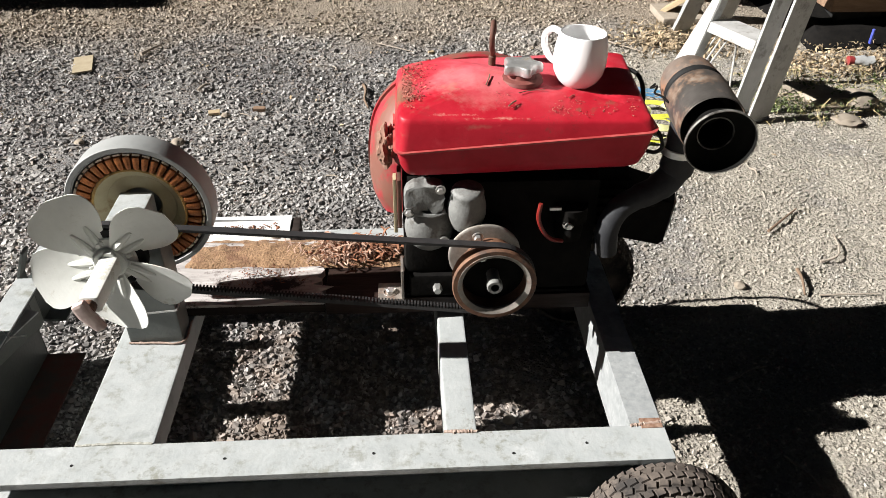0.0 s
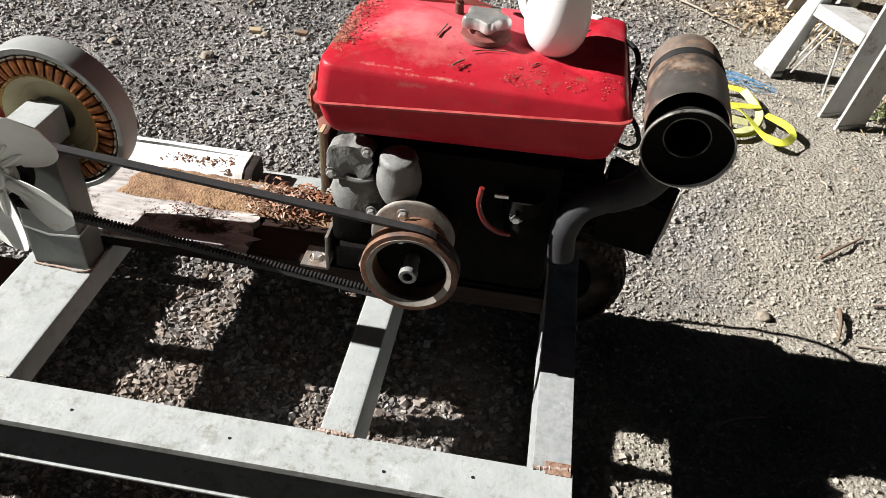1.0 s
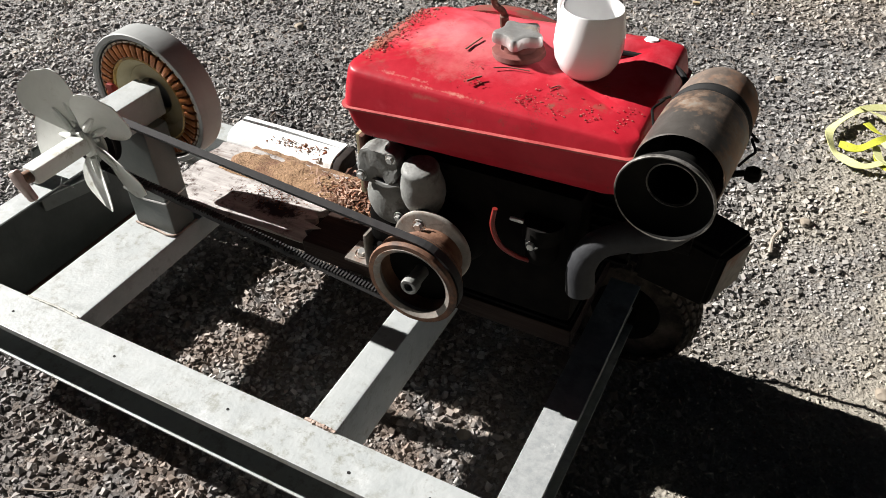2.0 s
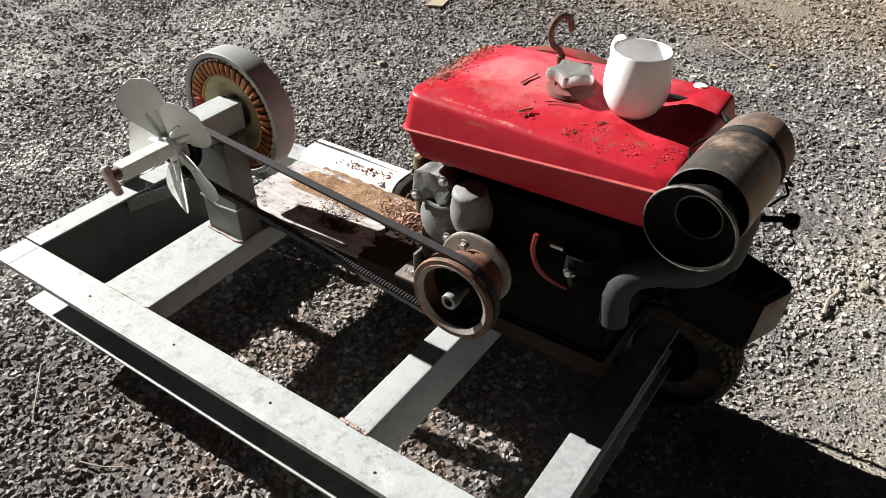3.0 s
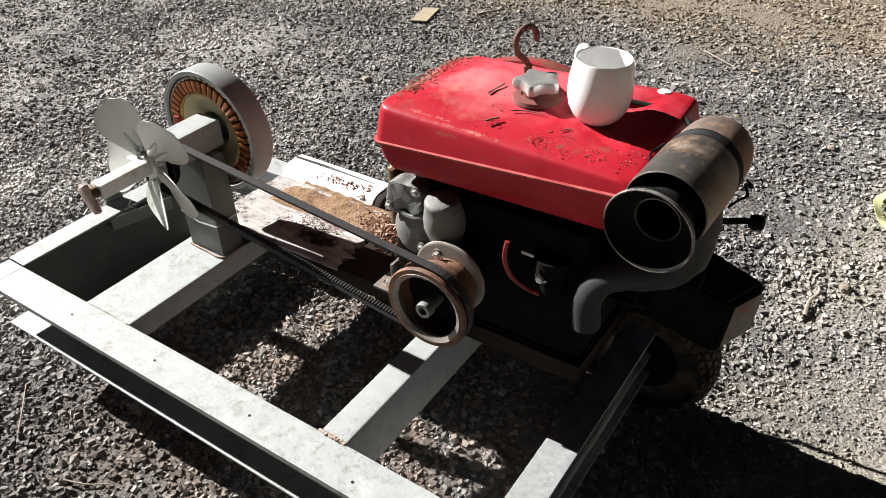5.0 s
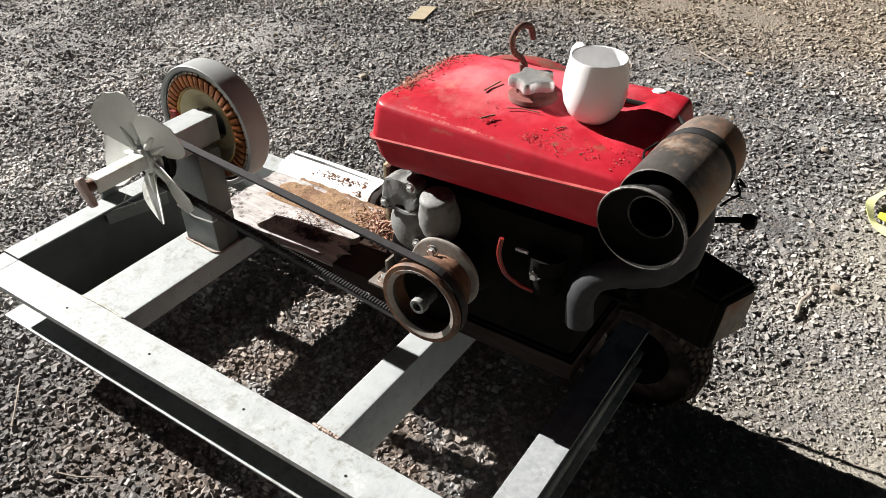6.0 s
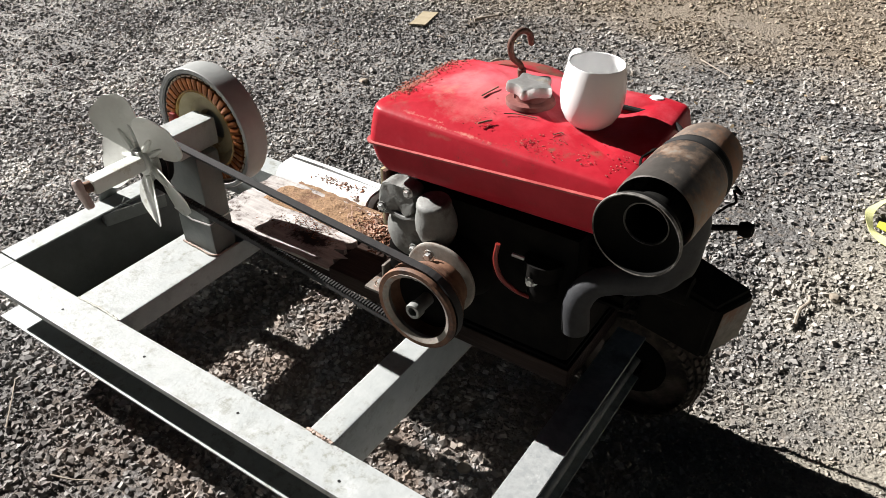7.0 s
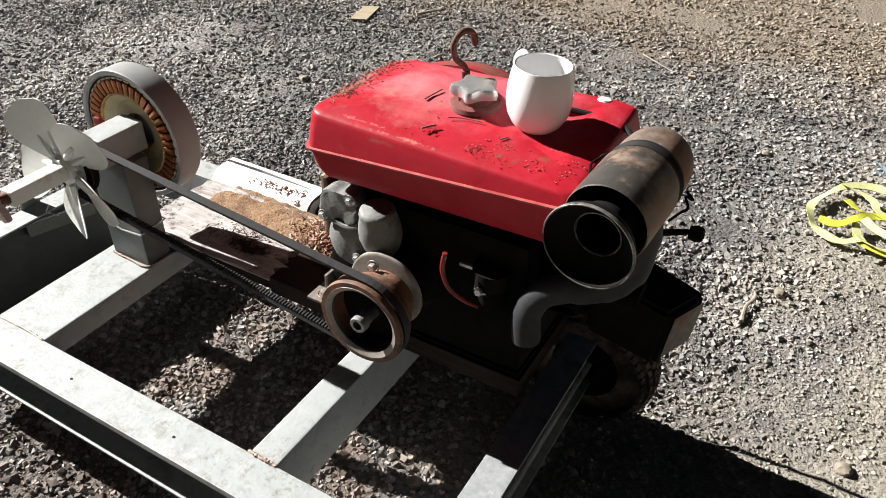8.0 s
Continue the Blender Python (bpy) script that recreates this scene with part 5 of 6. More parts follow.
    litter("wood_shavings", 220, lambda r: (r.gauss(-0.165, 0.04), r.gauss(0.372, 0.022)), 0.244, (0.003, 0.012), shaving_pale, "pale pinkish wood shavings on the timber", "shavings", 5, 0.016, 0.14, 0.5)
    litter("timber_crumbs", 220, lambda r: (r.gauss(-0.29, 0.035), r.gauss(0.325, 0.018)), 0.2405, (0.0008, 0.003), chip_brown, "dark crumbs on the weathered timber slab", "debris", 6, 0.003, 0.3, 0.1)


def litter(name, k, spot, z, size, material, label, category, seed, rise=0.012, wide=0.3, curl=0.0, tilt=0.6):
    """Many small curled slivers, as one stuff object."""
    r = random.Random(seed)
    verts, faces = [], []
    for i in range(k):
        x, y = spot(r)
        zz = z(x, y) if callable(z) else z
        m = Matrix.Translation((x, y, zz + r.random() * rise)) @ Euler((r.uniform(-tilt, tilt), r.uniform(-tilt, tilt), r.uniform(0, 6.3))).to_matrix().to_4x4()
        a, w = r.uniform(*size), 0
        w = a * wide * r.uniform(0.6, 1.4)
        base = len(verts)
        for u, h in ((-1, 0), (0, a * (0.15 + curl)), (1, 0)):
            for v in (-1, 1):
                half = w * (1.0 if u == 0 else 0.45)
                for th in (0.0, -0.0006):
                    verts.append(m @ Vector((u * a, v * half, h + th)))
        q = lambda s, v, th: base + s * 4 + v * 2 + th
        for s in (0, 1):
            faces.append((q(s, 0, 0), q(s + 1, 0, 0), q(s + 1, 1, 0), q(s, 1, 0)))
            faces.append((q(s, 0, 1), q(s, 1, 1), q(s + 1, 1, 1), q(s + 1, 0, 1)))
            faces.append((q(s, 0, 0), q(s, 0, 1), q(s + 1, 0, 1), q(s + 1, 0, 0)))
            faces.append((q(s, 1, 0), q(s + 1, 1, 0), q(s + 1, 1, 1), q(s, 1, 1)))
    me = bpy.data.meshes.new(name)
    me.from_pydata(verts, [], faces)
    me.materials.append(material)
    return tagged(new(name, me), label, category, kind="stuff")


make_timber()
offcut = thing("channel_offcut", (-0.375, 0.475, 0.2045), "white-painted steel channel offcut beside the timber", "channel")
bm = prism([(0.440, 0.2045), (0.447, 0.222), (0.455, 0.2325), (0.464, 0.2380), (0.476, 0.2400), (0.4945, 0.2405), (0.4945, 0.2045)], "x", -0.492, -0.262, 0.0008)
part("channel_body", bm, offcut_white, offcut)
# split along the back, wide at one end and closed at the other
lip = bmesh.new()
ring = [[lip.verts.new((x, y, z)) for y, z in ((f, 0.2045), (0.513, 0.2045), (0.511, 0.2405), (f, 0.2405))] for x, f in ((-0.492, 0.5010), (-0.41, 0.5020), (-0.33, 0.4980), (-0.262, 0.4948))]
for p, q in zip(ring, ring[1:]):
    for k in range(4):
        lip.faces.new((p[k], p[(k + 1) % 4], q[(k + 1) % 4], q[k]))
lip.faces.new(ring[0][::-1]), lip.faces.new(ring[-1])
bmesh.ops.recalc_face_normals(lip, faces=lip.faces[:])
part("back_lip", lip, offcut_white, offcut, smooth=False)
# Shade inside the split put in as a black strip.
part("gap_shade", box(-0.490, -0.30, 0.4947, 0.4978, 0.2046, 0.2300, 0.0), black_paint, offcut, "black strip for the shade in the split", smooth=False)
part("end_plate", prism([(0.442, 0.2050), (0.449, 0.222), (0.457, 0.2320), (0.466, 0.2372), (0.508, 0.2390), (0.510, 0.2050)], "x", -0.2618, -0.2450, 0.004), black_wood, offcut, "dark open end")


# ---- yard behind ----
def make_ladder():
    o = Vector((0.842, 1.672, 0.0))
    u = Vector((0.40, -0.916, 0)).normalized()
    w = Vector((0.916, 0.40, 0))
    base = Matrix(((u.x, w.x, 0, o.x), (u.y, w.y, 0, o.y), (0, 0, 1, 0), (0, 0, 0, 1)))
    lean = Matrix(((1, 0, 0, 0), (0, 1, 0.20, 0), (0, 0, 1, 0), (0, 0, 0, 1)))
    ladder = thing("step_ladder", o, "scuffed white-painted aluminium step ladder standing on the gravel", "ladder")

    def put(name, bm, material, m, parent=None, label=""):
        bmesh.ops.transform(bm, matrix=base @ m, verts=bm.verts)
        return part(name, bm, material, parent or ladder, label)

    h = 1.25
    # tapered left side plate, then two nested channels whose webs stand edge to the sun
    left = put("stile", prism([(-0.018, 0.012), (0.068, 0.012), (0.106, 0.31), (0.15, h), (0.122, h), (0.083, 0.31)], "y", 0.0, 0.003, 0.0008), ladder_white, lean)
    # Flange turned from the sun; its shade is put into a greyer paint.
    put("flange", prism([(0.067, 0.02), (0.070, 0.02), (0.109, 0.31), (0.153, h), (0.150, h), (0.106, 0.31)], "y", 0.003, 0.034, 0.0006), plate_grey, lean, left)
    put("foot", box(-0.02, 0.07, -0.002, 0.036, 0.0, 0.0118, 0.002), plate_grey, lean, left)
    for i in range(7):
        z = 0.05 + 0.042 * i
        put("rivet", lathe([(0, 0.0015), (0.002, 0.001), (0.003, 0)], (0.012 + 0.30 * z, 0.0, z), (0, -1, 0), 8), plate_grey, lean, left)
    for x0, depth in ((0.292, 0.072), (0.359, 0.088)):
        st = put("stile", prism([(x0, 0.0), (x0 + 0.008, 0.0), (x0 + 0.008, depth), (x0, depth), (x0, depth - 0.003), (x0 + 0.005, depth - 0.003), (x0 + 0.005, 0.003), (x0, 0.003)], "z", 0.012, h, 0.0006), ladder_white, lean)
        put("foot", box(x0 - 0.001, x0 + 0.010, -0.002, depth + 0.002, 0.0, 0.0118, 0.002), plate_grey, lean, st)
        for z in (0.10, 0.215, 0.33):
            put("rivet", lathe([(0, 0.0015), (0.002, 0.001), (0.003, 0)], (x0 + 0.008, depth * 0.4, z), (1, 0, 0), 8), ladder_white, lean, st)
    for k in range(4):
        z = 0.225 + k * 0.27
        x0 = 0.1 + 0.036 * k
        tr = put("tread", box(x0, 0.2915, 0.0, 0.085, z, z + 0.004, 0.001), ladder_white, lean)
        put("tread_lip", box(x0, 0.2915, -0.003, -0.0002, z - 0.026, z + 0.004, 0.0008), ladder_white, lean, tr)
        if k == 0:
            for xa, xb, zb in ((0.13, 0.055, 0.17), (0.15, 0.075, 0.19), (0.19, 0.235, 0.20), (0.175, 0.09, 0.20)):
                put("brace", rod([(xa, 0.03, z - 0.003), (xb, 0.04, z - zb)], 0.0032, 7), ladder_white, lean, tr)
    for foot, top, material in (((1.03, 2.14, 0.0), (1.23, 1.76, 1.2), plate_grey), ((1.19, 2.17, 0.0), (1.30, 1.70, 1.2), ladder_white)):
        a, b = Vector(foot), Vector(top)
        d = (b - a).normalized()
        m = Matrix.Translation(a) @ Vector((0, 0, 1)).rotation_difference(d).to_matrix().to_4x4()
        part("rear_leg", box(-0.030, 0.030, -0.012, 0.012, 0.004, (b - a).length, 0.002, m), material, ladder)
    put("top_cap", box(0.1, 0.373, 0.33, 0.47, h - 0.02, h + 0.012, 0.006), ladder_white, Matrix.Identity(4))


make_ladder()


def webbing(name, points, wide, thick, material, label, category, seed=1):
    """A flat strap lying along points."""
    line = smooth_line(points, 8)
    bm = bmesh.new()
    rows = []
    for i, p in enumerate(line):
        d = (line[min(i + 1, len(line) - 1)] - line[max(i - 1, 0)])
        side = Vector((-d.y, d.x, 0)).normalized()
        roll = 1.2 * noise.noise(Vector((i * 0.09, seed * 3.7, 0.4)))
        side = side * math.cos(roll) + Vector((0, 0, 1)) * math.sin(roll)
        up = Vector((0, 0, thick))
        rows.append([bm.verts.new(q) for q in (p - side * wide, p + side * wide, p + side * wide + up, p - side * wide + up)])
    for p, q in zip(rows, rows[1:]):
        for i in range(4):
            bm.faces.new((p[i], p[(i + 1) % 4], q[(i + 1) % 4], q[i]))
    bm.faces.new(rows[0][::-1]), bm.faces.new(rows[-1])
    return bm


def make_strap():
    strap = thing("tie_down_strap", (0.72, 1.32, 0.0), "bright yellow webbing strap dropped in loops on gravel", "strap")
    rng = random.Random(4)
    # a big oval ring, a tail, a long run ending in a small loop, and two short crossing runs
    ring = [(0.676, 1.295), (0.69, 1.23), (0.73, 1.20), (0.78, 1.20), (0.825, 1.24), (0.85, 1.31), (0.846, 1.38), (0.827, 1.44), (0.79, 1.457), (0.754, 1.46)]
    left = [(0.70, 1.231), (0.655, 1.195), (0.605, 1.222), (0.583, 1.27), (0.578, 1.334), (0.618, 1.42), (0.65, 1.462), (0.70, 1.478), (0.754, 1.46)]
    tail = [(0.626, 1.445), (0.666, 1.43), (0.70, 1.407), (0.713, 1.363), (0.74, 1.353), (0.761, 1.388), (0.745, 1.412)]
    run = [(0.60, 1.25), (0.64, 1.25), (0.68, 1.297), (0.72, 1.328), (0.76, 1.323), (0.80, 1.293), (0.825, 1.217), (0.845, 1.18), (0.876, 1.163), (0.909, 1.205), (0.904, 1.26), (0.86, 1.304)]
    cross = [(0.645, 1.36), (0.678, 1.335), (0.72, 1.332), (0.764, 1.325), (0.814, 1.333), (0.85, 1.336)]
    short = [(0.689, 1.291), (0.722, 1.258), (0.755, 1.239), (0.802, 1.238)]
    for k, (line, mat, lab) in enumerate(((ring, strap_yellow, ""), (left, strap_pale, "faded pale stretch"), ([(x * 0.97 + 0.02, y * 0.985 + 0.02) for x, y in ring[:8]], strap_pale, "faded pale stretch"), (tail, strap_pale, "faded pale stretch"), (run, strap_yellow, ""), (cross, strap_yellow, ""), (short, strap_pale, "faded pale stretch"))):
        pts = [(x - 0.058, y + 0.015, 0.012 + 0.003 * k + rng.uniform(0.0, 0.007)) for x, y in line]
        part("webbing", webbing("w", pts, 0.0095, 0.0018, mat, "", "", 3 + k), mat, strap, lab)
    twine = thing("blue_twine", (0.72, 1.55, 0.0), "frayed blue plastic twine lying on the gravel", "twine")
    for k in range(14):
        pts = [(0.63 + 0.045 * i + rng.uniform(-0.012, 0.012), 1.60 - 0.022 * i + 0.0045 * k - 0.03 + rng.uniform(-0.02, 0.02), 0.012 + rng.uniform(0, 0.012)) for i in range(rng.randint(0, 2), rng.randint(4, 6))]
        part("strand", rod(smooth_line(pts, 5), 0.0009, 5), rope_blue, twine)


make_strap()


def flat_scrap(name, x, y, turn, a, b, material, label, category, thick=0.006, tilt=0.05, group=""):
    m = Matrix.Translation((x, y, bumps(x, y) + thick / 2 + 0.004)) @ Matrix.Rotation(radians(turn), 4, "Z") @ Matrix.Rotation(tilt, 4, "X")
    bm = box(-a / 2, a / 2, -b / 2, b / 2, -thick / 2, thick / 2, min(0.001, thick * 0.3), m)
    return single(name, bm, material, (x, y, 0), label, category, group)


flat_scrap("card_scrap", -1.155, 1.89, -75, 0.15, 0.065, card_tan, "torn tan card lying flat on the gravel", "card")
flat_scrap("wood_chip", -0.625, 1.47, 10, 0.034, 0.018, plank_pale, "pale split wood chip on the gravel", "wood chip", 0.009, 0.2, "wood chips on the gravel")
flat_scrap("wood_chip", -0.49, 1.485, -5, 0.036, 0.016, plank_brown, "brown wood chip on the gravel", "wood chip", 0.012, 0.15, "wood chips on the gravel")
flat_scrap("wood_chip", 0.06, 1.96, 15, 0.02, 0.010, plank_pale, "pale split wood chip on the gravel", "wood chip", 0.008, 0.1, "wood chips on the gravel")


def rock(x, y, r, seed, material=rock_tan, label="small pale angular rock on the gravel", flat=0.6, name="rock", group="rocks on the gravel"):
    bm = bmesh.new()
    bmesh.ops.create_icosphere(bm, subdivisions=3, radius=r)
    for v in bm.verts:
        n1 = noise.noise(v.co * (1.3 / r) + Vector((seed, 0, 0))) + 0.4 * noise.noise(v.co * (3.2 / r) + Vector((0, seed, 0)))
        v.co *= 1 + 0.30 * n1
        v.co.z *= flat
    z = bumps(x, y) + r * flat * 0.6
    bmesh.ops.translate(bm, verts=bm.verts, vec=(x, y, z))
    return single(name, bm, material, (x, y, z - r * flat), label, "rock", group)


for x, y, r, seed in ((-0.693, 1.278, 0.018, 1), (-0.978, 1.303, 0.014, 2), (0.37, 1.567, 0.011, 3), (0.124, 0.197, 0.011, 4), (-0.59, 1.455, 0.012, 5), (0.70, 0.60, 0.013, 6), (0.52, 0.98, 0.012, 7)):
    rock(x, y, r, seed)
for x, y, r, seed, f in ((1.22, 1.56, 0.06, 11, 0.35), (1.29, 1.50, 0.075, 12, 0.3), (1.40, 1.47, 0.06, 13, 0.4), (1.30, 1.34, 0.04, 14, 0.4), (1.52, 1.40, 0.05, 15, 0.5)):
    rock(x, y, r, seed, label="flat grey-brown stone among dry leaves", flat=f)


def twig(points, r, material, label="dry bent twig lying on the gravel"):
    pts = [Vector((x, y, bumps(x, y) + r + 0.004 + dz)) for x, y, dz in points]
    line = smooth_line(pts, 5)
    bm = rod(line, [r * (1 - 0.55 * i / len(line)) for i in range(len(line))], 7)
    return single("twig", bm, material, (points[0][0], points[0][1], 0), label, "twig", "twigs on the gravel")


twig([(-0.175, 1.66, 0), (-0.165, 1.60, 0.004), (-0.168, 1.55, 0), (-0.155, 1.485, 0)], 0.006, twig_brown, "dark bent twig lying on the gravel")
twig([(-0.975, 1.965, 0), (-0.95, 2.0, 0.004), (-0.925, 2.055, 0)], 0.007, twig_pale)
twig([(0.845, 0.80, 0), (0.89, 0.835, 0.004), (0.95, 0.885, 0)], 0.004, twig_brown)
twig([(0.85, 0.645, 0), (0.84, 0.60, 0.004), (0.825, 0.55, 0)], 0.0045, twig_brown)
twig([(0.92, 0.675, 0), (0.96, 0.685, 0.006), (0.985, 0.72, 0.006), (1.0, 0.78, 0)], 0.003, twig_pale, "thin curved stalk lying on the ground")
twig([(0.86, 0.553, 0), (0.92, 0.55, 0.003), (0.99, 0.547, 0)], 0.0025, twig_pale)
twig([(0.47, 0.865, 0), (0.468, 0.905, 0.004), (0.478, 0.935, 0.006), (0.474, 0.96, 0)], 0.0045, twig_pale, "small crooked pale twig on the gravel")
twig([(-0.135, 2.07, 0), (-0.07, 2.02, 0.003), (0.0, 1.97, 0)], 0.0024, twig_pale)
twig([(-0.71, 1.645, 0), (-0.695, 1.665, 0.006), (-0.68, 1.69, 0.002)], 0.006, twig_pale)
twig([(-0.56, -0.165, 0), (-0.60, -0.13, 0.003), (-0.655, -0.09, 0)], 0.0018, twig_pale, "thin straw stalk on the gravel")
twig([(-0.41, -0.18, 0), (-0.375, -0.165, 0.003), (-0.345, -0.145, 0)], 0.0018, twig_pale, "thin straw stalk on the gravel")
twig([(0.62, 2.15, 0), (0.70, 2.05, 0.006), (0.74, 2.0, 0.01), (0.83, 1.92, 0.004)], 0.0036, twig_pale, "long forked pale twig on the gravel")
twig([(0.74, 2.0, 0.01), (0.80, 2.03, 0.006), (0.87, 2.03, 0.004)], 0.0026, twig_pale)
twig([(0.56, 0.30, 0), (0.61, 0.325, 0.003), (0.66, 0.34, 0)], 0.0025, twig_pale)
twig([(0.60, 0.12, 0), (0.62, 0.085, 0.004), (0.635, 0.05, 0)], 0.0025, twig_pale)
for i in range(34):
    r = random.Random(100 + i)
    x, y = r.uniform(-1.7, 1.1), r.uniform(0.75, 2.5)
    if not (0.5 < x < 1.2 and 1.1 < y < 1.8) and not (-0.5 < x < 0.5 and y < 0.9):
        a, n = r.uniform(0, 6.3), r.uniform(0.015, 0.05)
        twig([(x, y, 0), (x + n * math.cos(a) * 0.5 + 0.004, y + n * math.sin(a) * 0.5, 0.003), (x + n * math.cos(a), y + n * math.sin(a), 0)], r.uniform(0.0012, 0.003), twig_pale if i % 3 else twig_brown)


# ---- dry leaves, weeds and stacked timber by the ladder ----
def ground_z(x, y):
    return bumps(x, y) + 0.002


litter("dry_leaves", 1200, lambda r: (r.gauss(0.985, 0.10), r.gauss(2.05, 0.085)), ground_z, (0.003, 0.017), leaf_dry, "dry brown leaves heaped behind the ladder", "leaves", 8, 0.020, 0.30, 0.25, 1.0)
litter("leaf_litter", 2200, lambda r: (r.uniform(1.28, 2.2), r.gauss(1.78, 0.09)), ground_z, (0.004, 0.013), leaf_dry, "dry leaf litter in front of the stacked timber", "leaves", 9, 0.03, 0.30, 0.3, 1.0)
litter("scattered_leaves", 260, lambda r: (r.uniform(-1.8, 1.6), r.uniform(1.0, 3.2)), ground_z, (0.003, 0.009), leaf_dry, "single dry leaves scattered over the gravel", "leaves", 10, 0.003, 0.45, 0.1)
litter("straw_litter", 1300, lambda r: (r.uniform(-2.2, 2.0), r.uniform(0.4, 3.4)), ground_z, (0.005, 0.018), twig_pale, "short bleached straw and stalks strewn over the yard", "straw", 12, 0.004, 0.06, 0.0)
litter("dry_grass", 700, lambda r: (r.choice((1.2, 1.32, 1.5, 1.7)) + r.gauss(0, 0.07), r.choice((1.42, 1.52, 1.68)) + r.gauss(0, 0.06)), ground_z, (0.010, 0.030), straw_dry, "tufts of dry yellow grass among the stones", "grass", 13, 0.02, 0.05, 0.3, 1.2)
litter("weeds", 800, lambda r: (r.choice((1.16, 1.2, 1.55, 1.36)) + r.gauss(0, 0.045), r.choice((1.42, 1.47, 1.60)) + r.gauss(0, 0.045)), ground_z, (0.003, 0.010), weed_green, "low green weeds among the stones", "weeds", 11, 0.03, 0.35, 0.3, 0.9)


def make_stack():
    plank = box(1.545, 2.9, 2.02, 2.20, 0.112, 0.176, 0.006)
    for v in plank.verts:
        v.co.z += 0.004 * noise.noise(v.co * 6)
    single("timber_beam", plank, plank_brown, (2.2, 2.1, 0.112), "rough brown timber beam resting on blocks", "timber")
    for x in (1.68, 2.6):
        single("support_block", box(x - 0.09, x + 0.09, 2.06, 2.2, 0.0, 0.112, 0.006), black_paint, (x, 2.13, 0), "dark block propping up the timber beam", "block", "blocks under the beam")
    # Black sheet added to give the darkness beneath the beam.
    sheet = bmesh.new()
    rows = []
    for i in range(31):
        row = []
        for j in range(13):
            x, y = 1.46 + 1.5 * i / 30, 1.93 + 0.75 * j / 12
            h = 0.03 + 0.07 * math.sin(math.pi * min(1, j / 9)) + 0.04 * noise.noise(Vector((x * 5, y * 5, 2)))
            if i in (0, 30) or j in (0, 12):
                h = 0.0
            if 2.0 < y < 2.22:
                h = min(h, 0.098)
            row.append(sheet.verts.new((x, y, bumps(x, y) + h)))
        rows.append(row)
    for p, q in zip(rows, rows[1:]):
        for j in range(12):
            sheet.faces.new((p[j], q[j], q[j + 1], p[j + 1]))
    single("dark_filler_sheet", sheet, black_oily, (2.2, 2.3, 0), "crumpled black sheet added for the darkness under the beam", "tarpaulin")
    pipe = rod([(1.86, 1.86, 0.055), (2.5, 1.93, 0.06)], 0.05, 20)
    single("drain_pipe", pipe, black_paint, (2.1, 1.9, 0.0), "fat black plastic pipe on the ground", "pipe")
    single("blue_bag", box(1.664, 1.672, 1.912, 1.925, 0.03, 0.085, 0.003, None), bag_blue, (1.667, 1.92, 0.03), "scrap of blue plastic bag", "bag")
    can = thing("drink_can", (1.53, 1.745, 0.03), "crushed red and white drink can among leaves", "can")
    can_skin = rod([(1.511 + 0.0125 * k, 1.745 - 0.001 * k, 0.033) for k in range(7)], 0.0165, 18)
    for v in can_skin.verts:
        v.co += Vector((0, 0.010, 0.008)) * noise.noise(v.co * 45) + Vector((0, 0.004, 0.004)) * noise.noise(v.co * 120)
    part("can_body", can_skin, plate_grey, can)
    part("red_band", rod([(1.498, 1.7455, 0.035), (1.516, 1.745, 0.034)], 0.0168, 18), grime_red, can)
    tin = lathe([(0, 0.0), (0.034, 0.0), (0.036, 0.004), (0.036, 0.10), (0.030, 0.118), (0.014, 0.128), (0.014, 0.145), (0, 0.146)], (1.985, 1.955, 0.004), (0.1, 0, 1), 24)
    single("brown_bottle", tin, lacquer, (1.985, 1.955, 0.0), "dirty brown bottle standing by the timber", "bottle")
    for k, (x0, y0, x1, y1, z1, m, lab) in enumerate(((1.02, 2.36, 1.24, 2.20, 0.22, plank_pale, "pale plank leaning behind the ladder"), (1.10, 2.62, 1.30, 2.34, 0.30, plank_pale, "pale plank leaning behind the ladder"))):
        a, b = Vector((x0, y0, 0.012)), Vector((x1, y1, z1))
        d = (b - a).normalized()
        side = d.cross(Vector((0, 0, 1))).normalized() * 0.045
        up = side.cross(d).normalized() * 0.009
        bm = bmesh.new()
        vs = [bm.verts.new(p + s * side + q * up) for p in (a, b) for s, q in ((-1, -1), (1, -1), (1, 1), (-1, 1))]
        for f in ((0, 1, 2, 3), (7, 6, 5, 4), (0, 4, 5, 1), (1, 5, 6, 2), (2, 6, 7, 3), (3, 7, 4, 0)):
            bm.faces.new([vs[i] for i in f])
        bmesh.ops.bevel(bm, geom=bm.edges[:], offset=0.002, segments=2, affect="EDGES")
        single("plank", bm, m, (x0, y0, 0), lab, "plank", "planks behind the ladder")
    single("stone_slab", box(0.99, 1.17, 2.22, 2.42, 0.0, 0.03, 0.008), rock_tan, (1.08, 2.32, 0), "pale flat slab lying on the ground", "slab")
    crate = box(1.10, 1.42, 2.52, 2.75, 0.0, 0.24, 0.008)
    single("wooden_crate", crate, plank_brown, (1.26, 2.63, 0), "weathered brown wooden crate", "crate")


make_stack()


# ---- dirt on the tank ----
def on_tank(x, y):
    return dome(x, y) + 0.0006


dirt_brown = surface("dry_dirt_crumbs", (0.24, 0.07, 0.052), (0.38, 0.15, 0.11), 90, 0.95, 0, per_island=0.5)


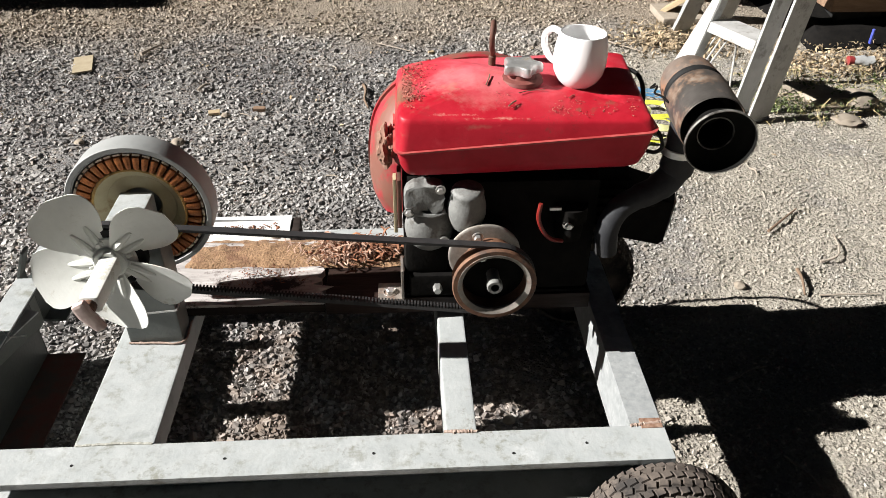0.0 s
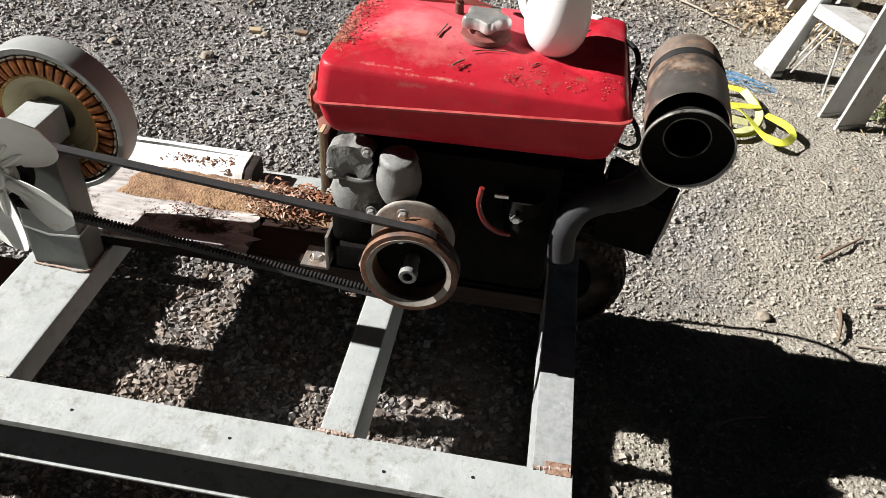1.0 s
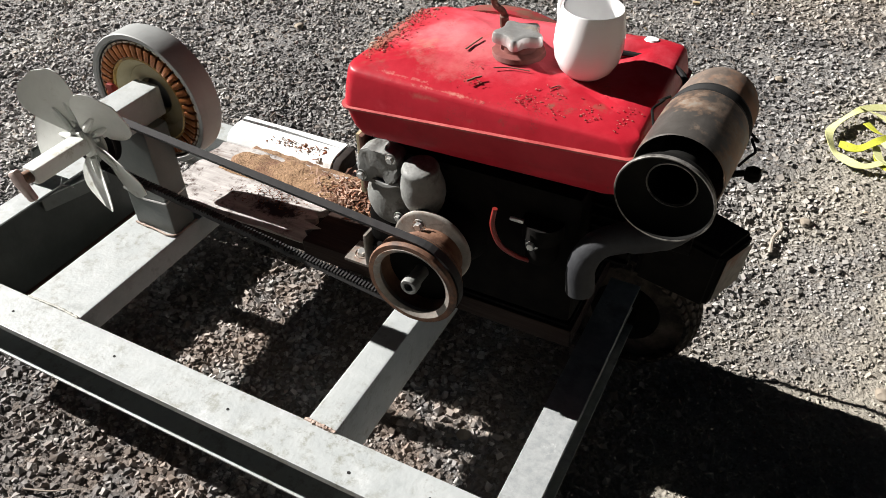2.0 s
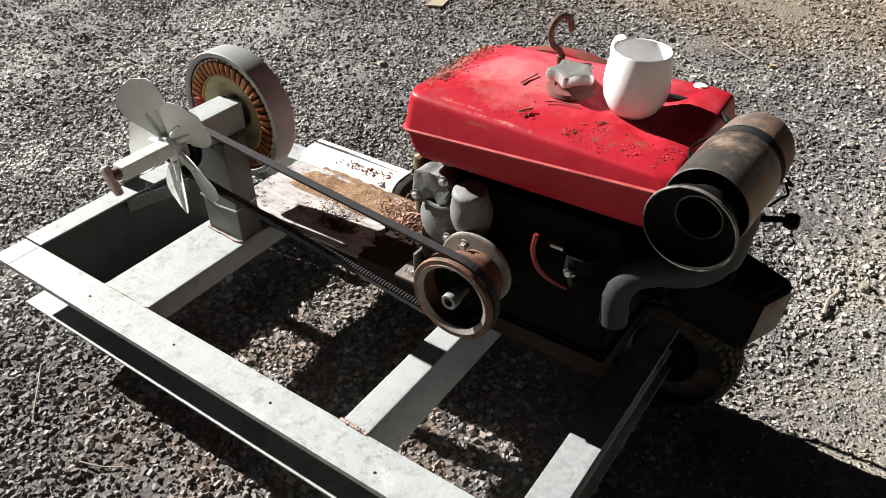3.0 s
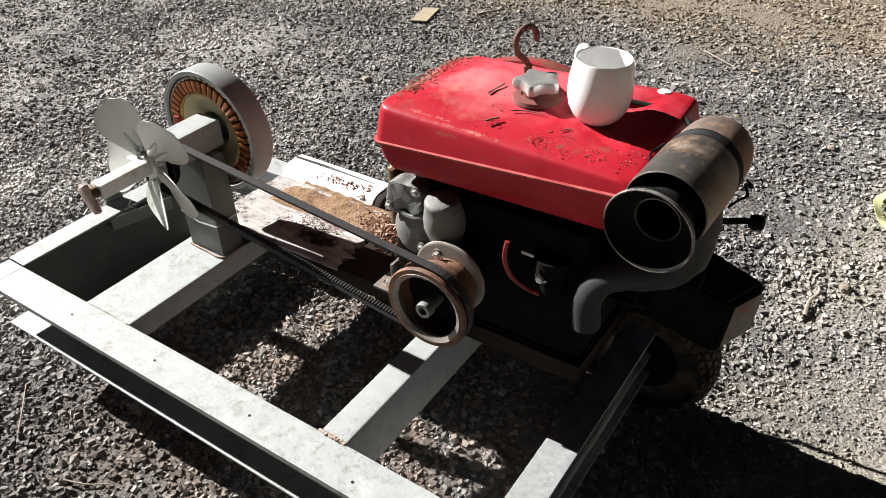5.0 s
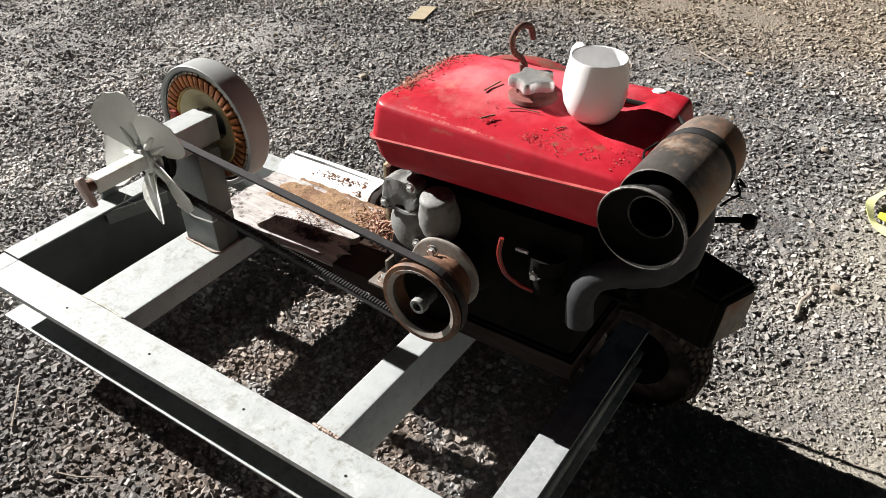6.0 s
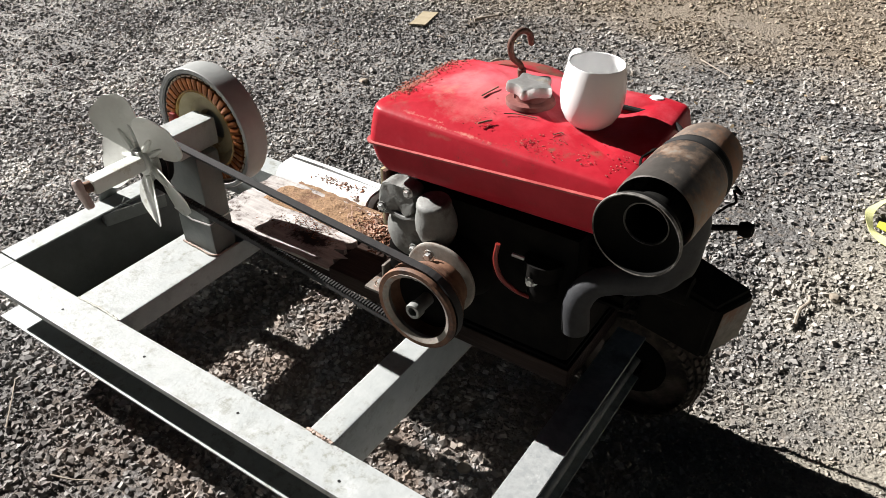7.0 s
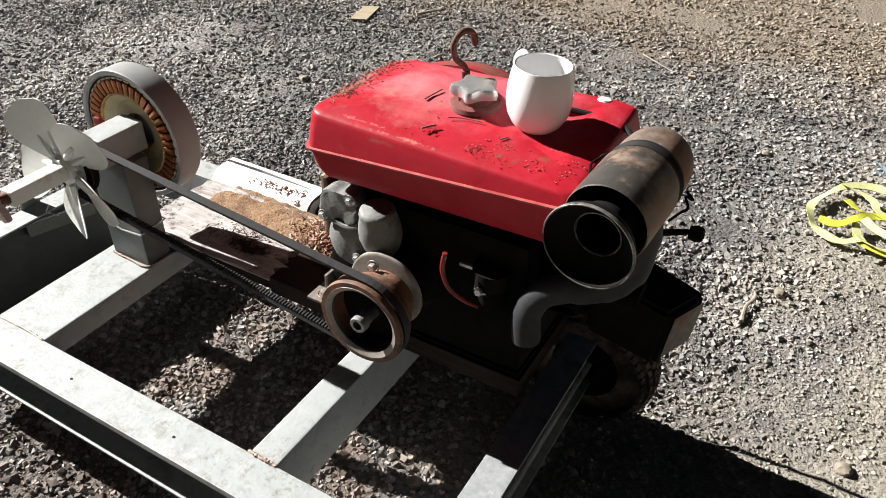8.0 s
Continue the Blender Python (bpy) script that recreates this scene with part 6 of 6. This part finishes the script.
def tank_litter():
    r = random.Random(21)
    spots = []
    for cx, cy, sx, sy, k in ((-0.047, 0.34, 0.005, 0.04, 120), (-0.040, 0.30, 0.010, 0.018, 80), (-0.03, 0.375, 0.014, 0.012, 60), (0.105, 0.264, 0.006, 0.004, 24), (0.168, 0.258, 0.007, 0.005, 20), (0.205, 0.252, 0.010, 0.004, 16), (0.195, 0.275, 0.012, 0.007, 26),
                              (0.235, 0.262, 0.007, 0.006, 18), (0.283, 0.275, 0.005, 0.012, 30), (0.14, 0.30, 0.02, 0.005, 24), (0.10, 0.33, 0.06, 0.04, 30), (0.076, 0.32, 0.006, 0.006, 18)):
        for i in range(k):
            x, y = r.gauss(cx, sx), r.gauss(cy, sy)
            if TX0 + 0.013 < x < TX1 - 0.013 and TY0 + 0.013 < y < TY1 - 0.02:
                spots.append((x, y))
    spots = iter(spots * 3)
    count = 300
    litter("tank_dirt", count, lambda q: next(spots), on_tank, (0.0003, 0.0013), dirt_brown, "dry dirt and leaf crumbs on the red tank", "dirt", 22, 0.0003, 0.6, 0.1, 0.35)


tank_litter()
litter("tank_crust", 230, lambda r: (TX0 + 0.012 + abs(r.gauss(0, 0.018)), r.uniform(TY0 + 0.05, TY1 - 0.03)), on_tank, (0.0006, 0.0030), dirt_brown, "crust of dry leaf mould at the tank's end", "dirt", 23, 0.002, 0.45, 0.25, 0.6)
litter("tank_crumbs", 90, lambda r: (r.choice((0.10, 0.178, 0.20, 0.245, 0.28)) + r.gauss(0, 0.010), TY0 + 0.017 + abs(r.gauss(0, 0.024))), on_tank, (0.0004, 0.0013), dirt_brown, "crumbs of leaf mould along the tank's edge", "dirt", 24, 0.001, 0.3, 0.15, 0.5)
for pts, rr in (([(0.073, 0.310), (0.078, 0.325), (0.081, 0.338)], 0.0014), ([(0.118, 0.290), (0.135, 0.298), (0.158, 0.302)], 0.001), ([(0.10, 0.258), (0.106, 0.266), (0.112, 0.272)], 0.0016), ([(0.19, 0.284), (0.196, 0.290), (0.2, 0.291)], 0.001)):
    line = [Vector((x, y, dome(x, y) + rr + 0.0008)) for x, y in pts]
    single("tank_twig", rod(smooth_line(line, 4), rr * 0.7, 6), twig_brown, line[0], "tiny dry twig lying on the red tank", "twig", "twigs on the tank")
leaf_bits = box(0.110, 0.117, 0.2384, 0.2391, 0.5475, 0.558, 0.0003)
single("leaf_bit", leaf_bits, chip_brown, (0.112, 0.229, 0.547), "dark dead leaf stuck to the tank front", "leaf")
litter("offcut_debris", 90, lambda r: (r.gauss(-0.335, 0.028), r.gauss(0.470, 0.006)), lambda x, y: 0.2402 - max(0.0, 0.474 - y) * 0.30, (0.001, 0.0048), chip_brown, "dark bark crumbs on the white offcut", "debris", 31, 0.002, 0.35, 0.0, 0.25)

# ---- unseen wall added to cast the shadow at the yard's far left ----
single("shadow_wall", box(-4.2, -4.0, 2.38, 9.0, 0.0, 1.9, 0.0), plank_brown, (-4.1, 5.7, 0), "unseen plain wall added to shade the yard's far left", "wall", kind="structure", smooth=False)
